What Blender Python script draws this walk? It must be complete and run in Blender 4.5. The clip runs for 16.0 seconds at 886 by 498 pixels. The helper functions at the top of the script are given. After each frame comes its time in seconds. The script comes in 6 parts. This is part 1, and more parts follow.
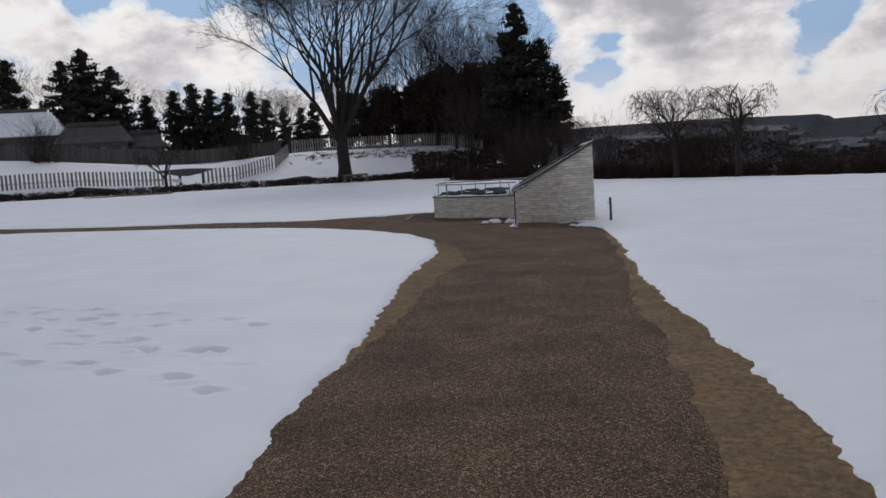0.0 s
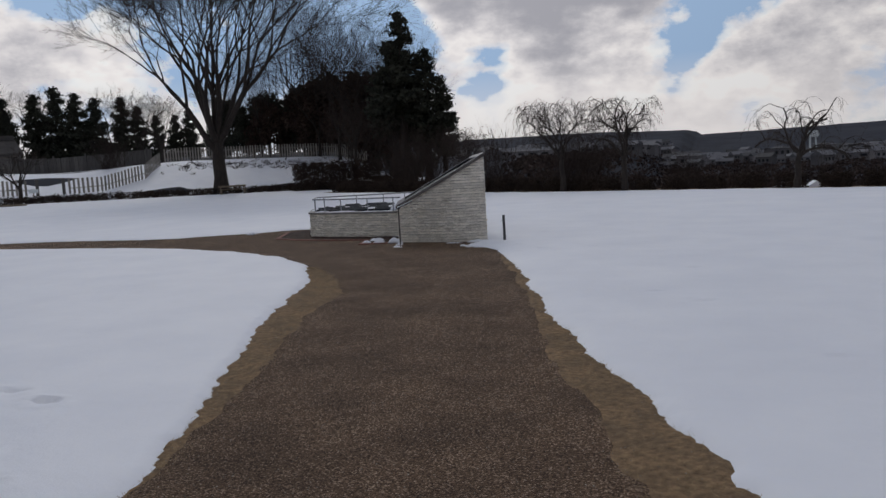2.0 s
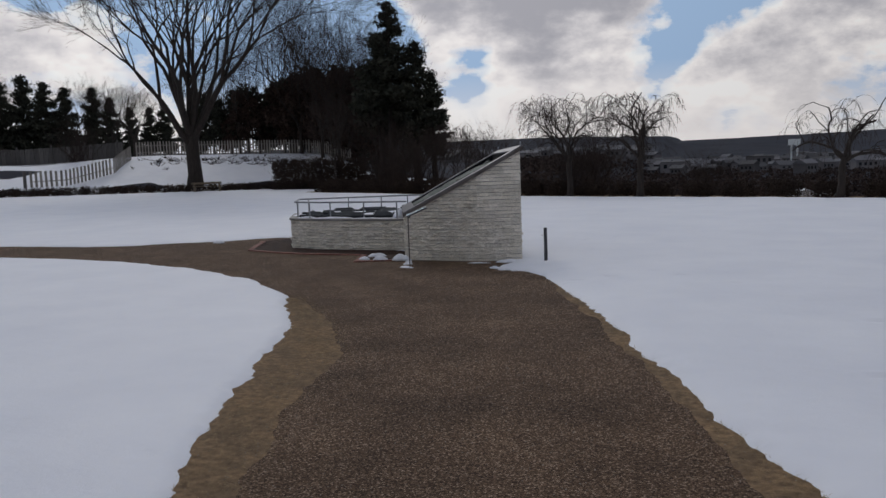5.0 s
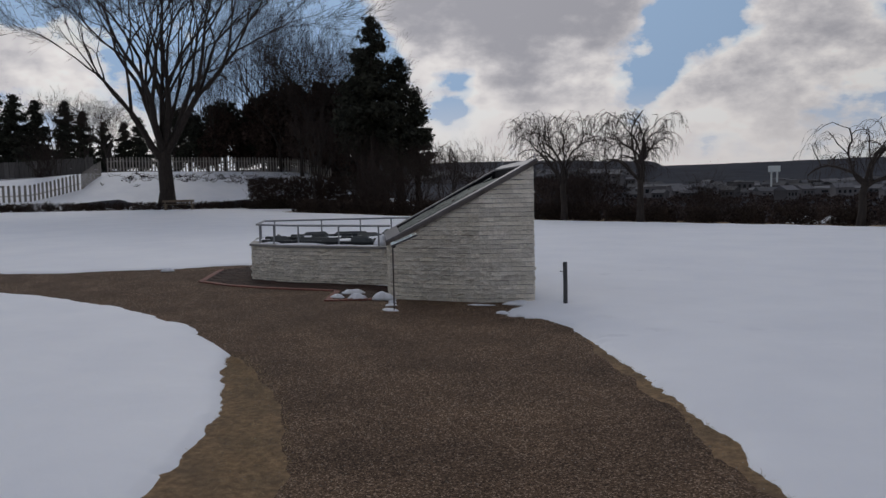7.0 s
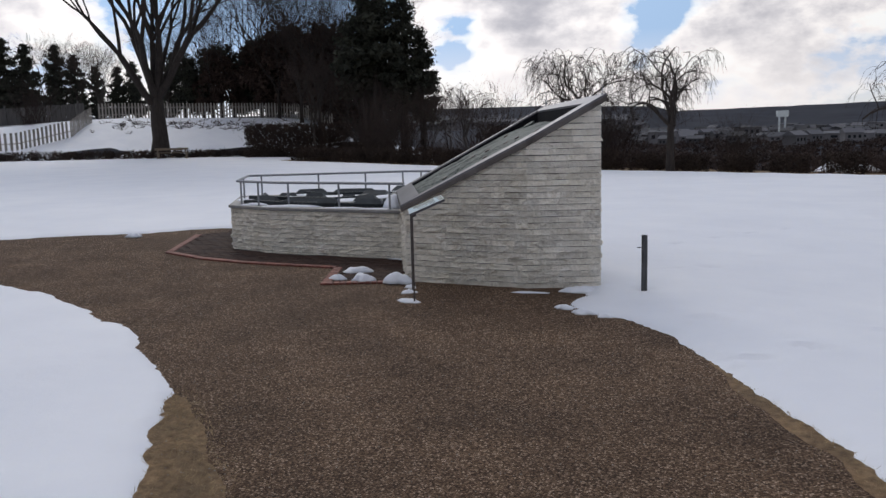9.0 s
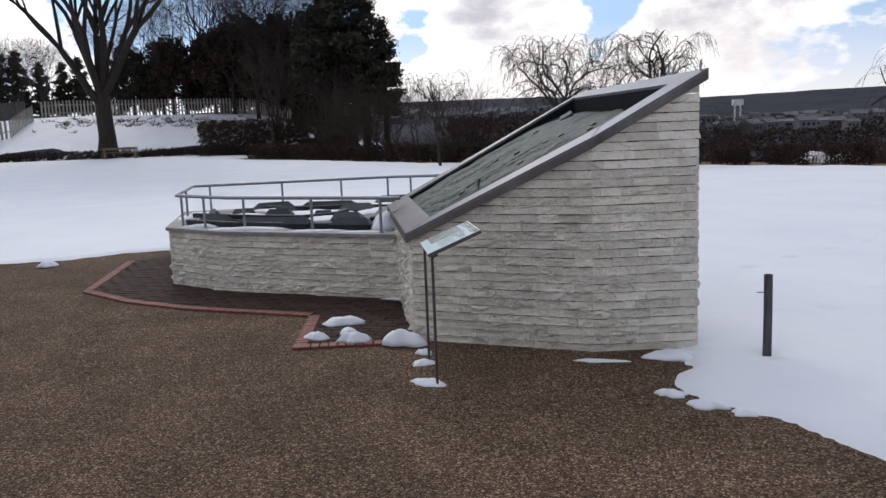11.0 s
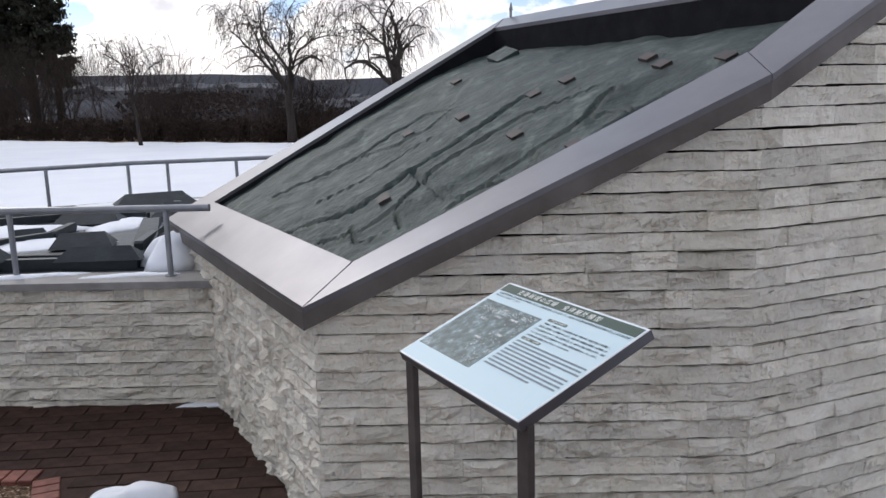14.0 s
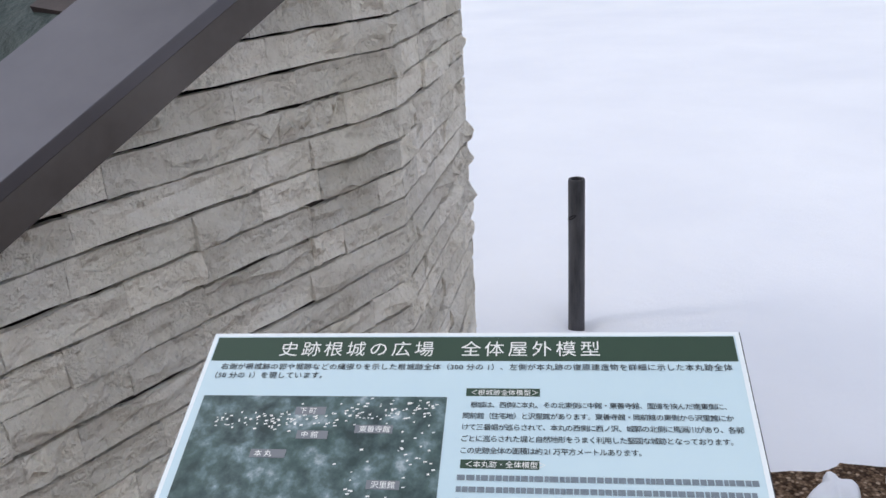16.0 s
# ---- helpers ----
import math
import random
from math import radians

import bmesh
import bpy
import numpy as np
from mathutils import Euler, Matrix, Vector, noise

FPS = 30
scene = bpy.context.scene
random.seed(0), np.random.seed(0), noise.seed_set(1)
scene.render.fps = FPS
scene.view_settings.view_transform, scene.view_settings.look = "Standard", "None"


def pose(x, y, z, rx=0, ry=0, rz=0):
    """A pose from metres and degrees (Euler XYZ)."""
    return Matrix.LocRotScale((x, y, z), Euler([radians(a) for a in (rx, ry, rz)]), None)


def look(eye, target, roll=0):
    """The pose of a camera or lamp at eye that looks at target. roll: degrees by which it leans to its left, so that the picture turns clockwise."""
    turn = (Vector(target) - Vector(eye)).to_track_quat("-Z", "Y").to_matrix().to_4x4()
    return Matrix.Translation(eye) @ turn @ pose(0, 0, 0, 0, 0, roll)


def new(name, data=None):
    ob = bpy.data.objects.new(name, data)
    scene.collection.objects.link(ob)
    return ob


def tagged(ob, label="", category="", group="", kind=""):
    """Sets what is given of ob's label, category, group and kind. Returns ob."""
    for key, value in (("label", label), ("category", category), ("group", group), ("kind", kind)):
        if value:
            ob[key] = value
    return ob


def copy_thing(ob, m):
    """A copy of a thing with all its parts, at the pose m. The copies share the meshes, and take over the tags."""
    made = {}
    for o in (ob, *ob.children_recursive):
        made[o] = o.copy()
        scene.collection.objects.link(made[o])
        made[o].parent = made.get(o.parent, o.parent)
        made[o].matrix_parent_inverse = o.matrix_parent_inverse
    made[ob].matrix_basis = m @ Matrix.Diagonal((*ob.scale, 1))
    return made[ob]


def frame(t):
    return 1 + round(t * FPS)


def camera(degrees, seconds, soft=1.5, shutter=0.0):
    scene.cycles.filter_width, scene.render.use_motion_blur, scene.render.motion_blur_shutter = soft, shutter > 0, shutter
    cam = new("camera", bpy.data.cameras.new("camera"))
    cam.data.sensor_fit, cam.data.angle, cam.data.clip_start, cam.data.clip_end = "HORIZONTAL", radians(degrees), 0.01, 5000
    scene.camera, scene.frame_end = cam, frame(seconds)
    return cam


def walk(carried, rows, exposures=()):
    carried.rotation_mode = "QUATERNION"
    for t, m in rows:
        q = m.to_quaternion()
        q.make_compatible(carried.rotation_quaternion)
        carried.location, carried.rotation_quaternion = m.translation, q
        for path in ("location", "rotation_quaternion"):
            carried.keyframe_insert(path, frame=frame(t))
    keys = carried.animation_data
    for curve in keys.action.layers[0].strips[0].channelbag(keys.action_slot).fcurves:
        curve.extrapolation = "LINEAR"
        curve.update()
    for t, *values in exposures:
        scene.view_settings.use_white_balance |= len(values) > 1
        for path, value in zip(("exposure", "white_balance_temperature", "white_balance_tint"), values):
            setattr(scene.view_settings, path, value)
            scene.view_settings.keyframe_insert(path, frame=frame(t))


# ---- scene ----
cam = camera(56.2, 16.0)
PATH = [
    (0, (7.914, -20.477, 1.811), (7.035, -18.694, 1.595), -3.7),
    (0.5, (7.66, -20.071, 1.79), (6.945, -18.213, 1.6), -3.1),
    (1, (7.528, -19.592, 1.828), (6.858, -17.716, 1.649), -3.2),
    (1.5, (7.384, -19.043, 1.838), (6.735, -17.161, 1.646), -2.6),
    (2, (7.148, -18.414, 1.836), (6.524, -16.525, 1.63), -3.2),
    (2.5, (6.869, -17.772, 1.782), (6.287, -15.872, 1.556), -2.5),
    (3, (6.525, -17.093, 1.778), (5.965, -15.19, 1.517), -2.2),
    (3.5, (6.244, -16.514, 1.769), (5.668, -14.616, 1.509), -2.0),
    (4, (5.844, -15.867, 1.718), (5.264, -13.968, 1.48), -2.1),
    (6.5, (4.242, -12.31, 1.855), (3.678, -10.398, 1.687), -1.9),
    (7, (4.043, -11.642, 1.696), (3.511, -9.721, 1.541), -1.2),
    (7.5, (3.746, -10.876, 1.696), (3.259, -8.951, 1.462), -0.6),
    (8, (3.452, -10.178, 1.74), (2.984, -8.263, 1.4), -0.3),
    (8.5, (3.219, -9.511, 1.692), (2.721, -7.604, 1.351), -0.7),
    (9, (2.922, -8.855, 1.696), (2.384, -6.949, 1.414), -1.4),
    (11.5, (1.388, -5.609, 1.734), (0.98, -3.674, 1.432), -2.7),
    (12, (1.058, -4.932, 1.683), (0.697, -2.98, 1.435), -2.8),
    (12.5, (0.755, -4.367, 1.678), (0.462, -2.405, 1.423), -2.4),
    (13, (0.495, -3.752, 1.624), (0.313, -1.784, 1.32), -2.6),
    (13.5, (0.223, -3.322, 1.62), (0.293, -1.354, 1.267), -2.5),
    (14, (0.046, -2.707, 1.562), (0.324, -0.762, 1.188), -1.5),
    (14.5, (-0.108, -2.242, 1.541), (0.402, -0.339, 1.197), -2.3),
    (15, (-0.16, -1.755, 1.506), (0.83, -0.053, 1.158), -3.5),
    (15.5, (-0.162, -1.38, 1.478), (1.298, -0.084, 1.043), -4.6),
    (16, (-0.084, -1.128, 1.448), (1.567, -0.259, 0.727), -3.5),
]
EXPOSURES = [(0, -0.60), (1.5, -0.70), (3, -0.66), (4, -0.63), (7, -0.83), (8, -0.38), (9, -0.20), (11.5, 0.12), (12.5, 0.12), (14, 0.42), (15, 0.48), (16, 0.55)]
walk(cam, [(t, look(eye, target, roll)) for t, eye, target, roll in PATH], EXPOSURES)
# ==== world, sun ====
world = bpy.data.worlds.new("sky_world")
scene.world = world
world.use_nodes = True
wn = world.node_tree


def math_node(tree, op, a, b=None, clamp=False):
    n = tree.nodes.new("ShaderNodeMath")
    n.operation, n.use_clamp = op, clamp
    for i, v in enumerate((a, b)):
        if v is None:
            continue
        if isinstance(v, (int, float)):
            n.inputs[i].default_value = v
        else:
            tree.links.new(v, n.inputs[i])
    return n.outputs[0]


def ramp_node(tree, fac, stops):
    n = tree.nodes.new("ShaderNodeValToRGB")
    el = n.color_ramp.elements
    while len(el) < len(stops):
        el.new(0.5)
    for e, (p, c) in zip(el, stops):
        e.position, e.color = p, (*c, 1)
    tree.links.new(fac, n.inputs[0])
    return n.outputs[0]


def noise_node(tree, vec, scale, detail=4, rough=0.5, kind="ShaderNodeTexNoise"):
    n = tree.nodes.new(kind)
    n.inputs["Scale"].default_value = scale
    if kind == "ShaderNodeTexNoise":
        n.inputs["Detail"].default_value, n.inputs["Roughness"].default_value = detail, rough
    if vec is not None:
        tree.links.new(vec, n.inputs["Vector"])
    return n


def mix_node(tree, fac, a, b, blend="MIX"):
    n = tree.nodes.new("ShaderNodeMix")
    n.data_type, n.blend_type = "RGBA", blend
    for sock, v in ((n.inputs[0], fac), (n.inputs[6], a), (n.inputs[7], b)):
        if isinstance(v, tuple):
            sock.default_value = (*v, 1)
        elif isinstance(v, (int, float)):
            sock.default_value = v
        else:
            tree.links.new(v, sock)
    return n.outputs[2]


def sky_direction(azimuth, elevation):
    a, e = radians(azimuth), radians(elevation)
    return (math.sin(a) * math.cos(e), math.cos(a) * math.cos(e), math.sin(e))


def build_sky():
    t = wn
    nishita = t.nodes.new("ShaderNodeTexSky")
    nishita.sky_type, nishita.sun_disc = "NISHITA", False
    nishita.sun_elevation, nishita.sun_rotation = radians(32), radians(-28)
    co = t.nodes.new("ShaderNodeTexCoord").outputs["Generated"]
    sep = t.nodes.new("ShaderNodeSeparateXYZ")
    t.links.new(co, sep.inputs[0])
    com = t.nodes.new("ShaderNodeVectorMath")
    com.operation = "MULTIPLY"
    t.links.new(co, com.inputs[0])
    com.inputs[1].default_value = (1.0, 1.0, 1.7)
    cloud = noise_node(t, com.outputs[0], SKY_SCALE, 10, 0.55)
    cloud.inputs["Distortion"].default_value = 0.25
    puff = noise_node(t, com.outputs[0], SKY_SCALE * 3.0, 8, 0.55)
    cover = math_node(t, "ADD", math_node(t, "MULTIPLY", cloud.outputs[0], 0.68), math_node(t, "MULTIPLY", puff.outputs[0], 0.32))
    grey = None
    for az, el, near, amount, dark in CLOUD_MASSES:
        v = t.nodes.new("ShaderNodeVectorMath")
        v.operation = "DISTANCE"
        t.links.new(co, v.inputs[0])
        v.inputs[1].default_value = sky_direction(az, el)
        m = t.nodes.new("ShaderNodeMapRange")
        m.interpolation_type = "SMOOTHSTEP"
        t.links.new(v.outputs["Value"], m.inputs[0])
        m.inputs[1].default_value, m.inputs[2].default_value = near, 0.0
        m.inputs[3].default_value, m.inputs[4].default_value = 0.0, 1.0
        cover = math_node(t, "ADD", cover, math_node(t, "MULTIPLY", m.outputs[0], amount))
        if dark:
            g = math_node(t, "MULTIPLY", m.outputs[0], dark)
            grey = g if grey is None else math_node(t, "ADD", grey, g)
    mask = ramp_node(t, cover, [(0.465, (0, 0, 0)), (0.50, (0.65, 0.65, 0.65)), (0.55, (1, 1, 1))])
    shade = noise_node(t, com.outputs[0], SKY_SCALE * 1.6, 7, 0.55)
    relief = noise_node(t, com.outputs[0], SKY_SCALE * 4.0, 6, 0.6)
    core = math_node(t, "ADD", math_node(t, "MULTIPLY", math_node(t, "SUBTRACT", cover, 0.5), 1.1), math_node(t, "MULTIPLY", math_node(t, "SUBTRACT", shade.outputs[0], 0.40), 1.5))
    core = math_node(t, "ADD", core, math_node(t, "MULTIPLY", math_node(t, "SUBTRACT", relief.outputs[0], 0.48), 1.1))
    core = math_node(t, "ADD", core, grey)
    body = t.nodes.new("ShaderNodeValToRGB")
    body.color_ramp.interpolation = "B_SPLINE"
    stops = [(0.0, (1.14, 1.10, 1.08)), (0.22, (1.02, 0.975, 0.96)), (0.45, (0.78, 0.755, 0.78)), (0.72, (0.55, 0.54, 0.58)), (1.0, (0.42, 0.42, 0.47))]
    while len(body.color_ramp.elements) < len(stops):
        body.color_ramp.elements.new(0.5)
    for e, (p, c) in zip(body.color_ramp.elements, stops):
        e.position, e.color = p, (*c, 1)
    t.links.new(core, body.inputs[0])
    blue = mix_node(t, 1.0, nishita.outputs[0], (0.118, 0.121, 0.128), "MULTIPLY")
    blue = mix_node(t, 1.0, blue, (0.38, 0.54, 0.78), "DARKEN")
    low = ramp_node(t, sep.outputs[2], [(0.0, (1, 1, 1)), (0.11, (0, 0, 0))])
    col = mix_node(t, mask, blue, body.outputs[0])
    col = mix_node(t, math_node(t, "MULTIPLY", low, 0.85), col, (0.98, 0.93, 0.92))
    glow = t.nodes.new("ShaderNodeVectorMath")
    glow.operation = "DISTANCE"
    t.links.new(co, glow.inputs[0])
    glow.inputs[1].default_value = sky_direction(-29, 34)
    near_sun = t.nodes.new("ShaderNodeMapRange")
    near_sun.interpolation_type = "SMOOTHSTEP"
    t.links.new(glow.outputs["Value"], near_sun.inputs[0])
    for k, value in enumerate((1.3, 0.1, 0.82, 1.50)):
        near_sun.inputs[k + 1].default_value = value
    gain = t.nodes.new("ShaderNodeCombineXYZ")
    for k in range(3):
        t.links.new(near_sun.outputs[0], gain.inputs[k])
    col = mix_node(t, 1.0, col, gain.outputs[0], "MULTIPLY")
    t.links.new(col, t.nodes["Background"].inputs[0])
    t.nodes["Background"].inputs[1].default_value = 1.0


SKY_SCALE = 6.5
# azimuth from north, elevation, reach, more or less cloud, greyer base
CLOUD_MASSES = [
    (-50.2, 9.1, 0.102, 0.10, 0.00),
    (-46.1, 7.7, 0.102, 0.12, 0.15),
    (-41.5, 8.0, 0.094, 0.11, 0.00),
    (-41.9, 11.4, 0.070, -0.20, 0.00),
    (-48.0, 11.3, 0.047, -0.12, 0.00),
    (-32.9, 9.9, 0.086, -0.10, 0.00),
    (-27.4, 10.3, 0.102, -0.12, 0.00),
    (-21.1, 9.5, 0.110, -0.20, 0.00),
    (-14.1, 11.5, 0.133, 0.24, 0.55),
    (-7.7, 10.8, 0.117, 0.24, 0.60),
    (-3.6, 11.9, 0.086, 0.14, 0.35),
    (-19.0, 14.1, 0.102, 0.15, 0.40),
    (-14.5, 6.1, 0.051, -0.17, 0.00),
    (1.3, 10.1, 0.070, -0.17, 0.00),
    (-1.0, 6.6, 0.043, -0.14, 0.00),
    (-9.3, 6.1, 0.078, 0.12, 0.05),
    (-4.8, 6.4, 0.047, 0.06, 0.10),
    (6.4, 6.2, 0.125, 0.13, 0.22),
    (3.0, 6.5, 0.070, 0.08, 0.00),
    (9.6, 9.3, 0.094, 0.10, 0.10)
]
build_sky()
sun = new("sun", bpy.data.lights.new("sun", "SUN"))
sun.data.energy, sun.data.angle, sun.data.color = 0.65, radians(14), (1.0, 0.95, 0.88)
sun.matrix_world = look((-5, 9, 7), (0, 0, 0))


# ==== materials ====
def surface(name, stops, scale=4.0, rough=0.8, bump=0.3, bump_scale=60.0, metal=0.0, depth=0.01, coarse=None,
            stretch=None, per_piece=0.0, per_island=0.0, spec=0.5, kind="ShaderNodeTexNoise"):
    m = bpy.data.materials.new(name)
    m.use_nodes = True
    t = m.node_tree
    b = t.nodes["Principled BSDF"]
    co = t.nodes.new("ShaderNodeTexCoord").outputs["Object"]
    if stretch:
        mp = t.nodes.new("ShaderNodeMapping")
        mp.inputs["Scale"].default_value = stretch
        t.links.new(co, mp.inputs[0])
        co = mp.outputs[0]
    n = noise_node(t, co, scale, 6, 0.6, kind)
    col = ramp_node(t, n.outputs[1] if kind == "ShaderNodeTexVoronoi" else n.outputs[0], stops)
    if coarse:
        c = noise_node(t, co, coarse[0], 4, 0.6)
        f = ramp_node(t, c.outputs[0], [(0.38, (0, 0, 0)), (0.66, (1, 1, 1))])
        col = mix_node(t, math_node(t, "MULTIPLY", f, coarse[2]), col, coarse[1])
    for amount, source, out in ((per_piece, "ShaderNodeObjectInfo", "Random"), (per_island, "ShaderNodeNewGeometry", "Random Per Island")):
        if amount:
            r = t.nodes.new(source).outputs[out]
            v = math_node(t, "ADD", math_node(t, "MULTIPLY", r, amount), 1 - amount / 2)
            g = t.nodes.new("ShaderNodeCombineXYZ")
            for i in range(3):
                t.links.new(v, g.inputs[i])
            col = mix_node(t, 1.0, col, g.outputs[0], "MULTIPLY")
    t.links.new(col, b.inputs["Base Color"])
    b.inputs["Roughness"].default_value, b.inputs["Metallic"].default_value = rough, metal
    b.inputs["Specular IOR Level"].default_value = spec
    if bump:
        bn = noise_node(t, co, bump_scale, 5, 0.6)
        bm = t.nodes.new("ShaderNodeBump")
        bm.inputs["Strength"].default_value, bm.inputs["Distance"].default_value = bump, depth
        t.links.new(bn.outputs[0], bm.inputs["Height"])
        t.links.new(bm.outputs[0], b.inputs["Normal"])
    return m


def gravel_material():
    m = bpy.data.materials.new("gravel")
    m.use_nodes = True
    t = m.node_tree
    b = t.nodes["Principled BSDF"]
    co = t.nodes.new("ShaderNodeTexCoord").outputs["Object"]
    v = noise_node(t, co, 95, kind="ShaderNodeTexVoronoi")
    sep = t.nodes.new("ShaderNodeSeparateColor")
    t.links.new(v.outputs["Color"], sep.inputs[0])
    col = ramp_node(t, sep.outputs[0], [(0.0, (0.056, 0.034, 0.021)), (0.5, (0.155, 0.102, 0.067)), (0.85, (0.265, 0.188, 0.132)), (0.96, (0.46, 0.36, 0.28))])
    # Gap shade painted in: each chip's colour darkens towards its rim.
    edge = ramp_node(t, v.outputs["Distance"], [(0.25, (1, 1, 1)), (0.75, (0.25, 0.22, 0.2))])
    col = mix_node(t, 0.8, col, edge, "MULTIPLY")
    n = noise_node(t, co, 1.1, 5, 0.6)
    wet = ramp_node(t, n.outputs[0], [(0.35, (0.72, 0.68, 0.66)), (0.65, (1.2, 1.15, 1.1))])
    col = mix_node(t, 1.0, col, wet, "MULTIPLY")
    t.links.new(col, b.inputs["Base Color"])
    b.inputs["Roughness"].default_value = 0.9
    b.inputs["Specular IOR Level"].default_value = 0.15
    bm = t.nodes.new("ShaderNodeBump")
    bm.inputs["Strength"].default_value, bm.inputs["Distance"].default_value = 0.9, 0.006
    bm.invert = True
    t.links.new(v.outputs["Distance"], bm.inputs["Height"])
    t.links.new(bm.outputs[0], b.inputs["Normal"])
    return m


def snow_material():
    m = bpy.data.materials.new("snow")
    m.use_nodes = True
    t = m.node_tree
    b = t.nodes["Principled BSDF"]
    co = t.nodes.new("ShaderNodeTexCoord").outputs["Object"]
    n = noise_node(t, co, 0.6, 5, 0.6)
    col = ramp_node(t, n.outputs[0], [(0.3, (0.755, 0.775, 0.85)), (0.7, (0.83, 0.845, 0.905))])
    t.links.new(col, b.inputs["Base Color"])
    b.inputs["Roughness"].default_value = 0.65
    fine, mid = noise_node(t, co, 70, 5, 0.7), noise_node(t, co, 5, 4, 0.6)
    h = math_node(t, "ADD", math_node(t, "MULTIPLY", fine.outputs[0], 0.25), mid.outputs[0])
    bm = t.nodes.new("ShaderNodeBump")
    bm.inputs["Strength"].default_value, bm.inputs["Distance"].default_value = 0.35, 0.02
    t.links.new(h, bm.inputs["Height"])
    t.links.new(bm.outputs[0], b.inputs["Normal"])
    return m


SNOW = snow_material()
GRAVEL = gravel_material()
SOIL = surface("soil_and_dormant_turf", [(0.3, (0.11, 0.066, 0.032)), (0.5, (0.25, 0.155, 0.078)), (0.72, (0.40, 0.265, 0.14))], 16, 0.95, 0.8, 120, depth=0.015,
               coarse=(2.2, (0.09, 0.06, 0.035), 0.6))
STRAW = surface("straw", [(0.3, (0.17, 0.115, 0.055)), (0.7, (0.36, 0.26, 0.14))], 8, 0.9, 0, per_island=0.6)
STONE = surface("split_face_stone", [(0.25, (0.66, 0.605, 0.525)), (0.5, (0.84, 0.785, 0.705)), (0.75, (0.89, 0.85, 0.785))], 11, 0.9, 1.0, 38, depth=0.035,
                coarse=(3.0, (0.66, 0.60, 0.48), 0.4), per_piece=0.3)
STONE_FAR = surface("split_face_stone_far", [(0.25, (0.66, 0.605, 0.525)), (0.5, (0.84, 0.785, 0.705)), (0.75, (0.89, 0.85, 0.785))], 11, 0.9, 1.0, 38, depth=0.035,
                    coarse=(3.0, (0.66, 0.60, 0.48), 0.4), per_island=0.3)
JOINT = surface("joint_mortar", [(0.3, (0.055, 0.047, 0.038)), (0.7, (0.12, 0.10, 0.082))], 30, 0.95, 0.4, 90)
STEEL = surface("brushed_steel", [(0.3, (0.104, 0.100, 0.112)), (0.7, (0.150, 0.144, 0.158))], 3, 0.36, 0.10, 9, metal=0.95, depth=0.002)
# Fascia steel browner than the boards: the ground's dark reflection is in its colour.
FASCIA = surface("ground_tinted_fascia", [(0.3, (0.075, 0.063, 0.058)), (0.7, (0.15, 0.135, 0.13))], 3, 0.5, 0.08, 40, metal=0.7, depth=0.002)
RAILING = surface("painted_grey_steel", [(0.3, (0.20, 0.21, 0.235)), (0.7, (0.29, 0.30, 0.33))], 12, 0.42, 0.1, 80, metal=0.35, depth=0.002)
CAPSTONE = surface("grey_coping", [(0.3, (0.19, 0.18, 0.18)), (0.7, (0.30, 0.29, 0.285))], 7, 0.6, 0.2, 70, depth=0.003, coarse=(2, (0.14, 0.13, 0.13), 0.5))
BRONZE = surface("patinated_bronze", [(0.3, (0.012, 0.021, 0.021)), (0.55, (0.034, 0.050, 0.047)), (0.74, (0.13, 0.155, 0.142))], 9, 0.62, 1.0, 22, metal=0.1, spec=0.3, depth=0.012,
                 coarse=(1.7, (0.038, 0.052, 0.052), 0.6))
BRONZE_DARK = surface("dark_wet_bronze", [(0.3, (0.010, 0.014, 0.018)), (0.7, (0.030, 0.037, 0.044))], 6, 0.5, 0.5, 50, spec=0.3, depth=0.004)
PLAQUE = surface("copper_plaque", [(0.3, (0.024, 0.016, 0.015)), (0.7, (0.058, 0.039, 0.036))], 14, 0.6, 0.3, 90, metal=0.2, depth=0.002)
BLACK = surface("tarred_black", [(0.3, (0.006, 0.006, 0.008)), (0.7, (0.014, 0.014, 0.017))], 10, 0.8, 0.3, 60, depth=0.003, spec=0.1)
PAVER = surface("wet_dark_paver", [(0.3, (0.024, 0.013, 0.010)), (0.7, (0.060, 0.033, 0.025))], 16, 0.85, 0.5, 90, depth=0.003, per_piece=0.5, per_island=0.3, spec=0.2)
REDBRICK = surface("red_border_brick", [(0.3, (0.12, 0.035, 0.024)), (0.7, (0.26, 0.085, 0.06))], 18, 0.7, 0.5, 90, depth=0.003, per_piece=0.5)
BARK = surface("grey_brown_bark", [(0.3, (0.017, 0.013, 0.011)), (0.7, (0.050, 0.038, 0.032))], 3, 0.95, 0.8, 14, depth=0.03, stretch=(3, 3, 0.6))
TWIG = surface("dark_twig", [(0.3, (0.026, 0.019, 0.017)), (0.7, (0.060, 0.044, 0.038))], 2, 0.95, 0, spec=0.2)
REDTWIG = surface("reddish_twig", [(0.3, (0.040, 0.024, 0.020)), (0.7, (0.095, 0.062, 0.050))], 0.5, 0.95, 0, per_island=0.5)
NEEDLE = surface("cedar_needles", [(0.3, (0.024, 0.026, 0.021)), (0.7, (0.056, 0.058, 0.043))], 0.6, 0.9, 0, per_island=0.6, spec=0.2)
HEDGELEAF = surface("brown_hedge_leaf", [(0.3, (0.026, 0.018, 0.015)), (0.7, (0.066, 0.046, 0.036))], 0.8, 0.95, 0, per_island=0.6, spec=0.2)
WEATHERED = surface("weathered_grey_wood", [(0.3, (0.20, 0.18, 0.16)), (0.7, (0.36, 0.33, 0.30))], 5, 0.9, 0.4, 30, stretch=(1, 1, 0.2), per_piece=0.4)
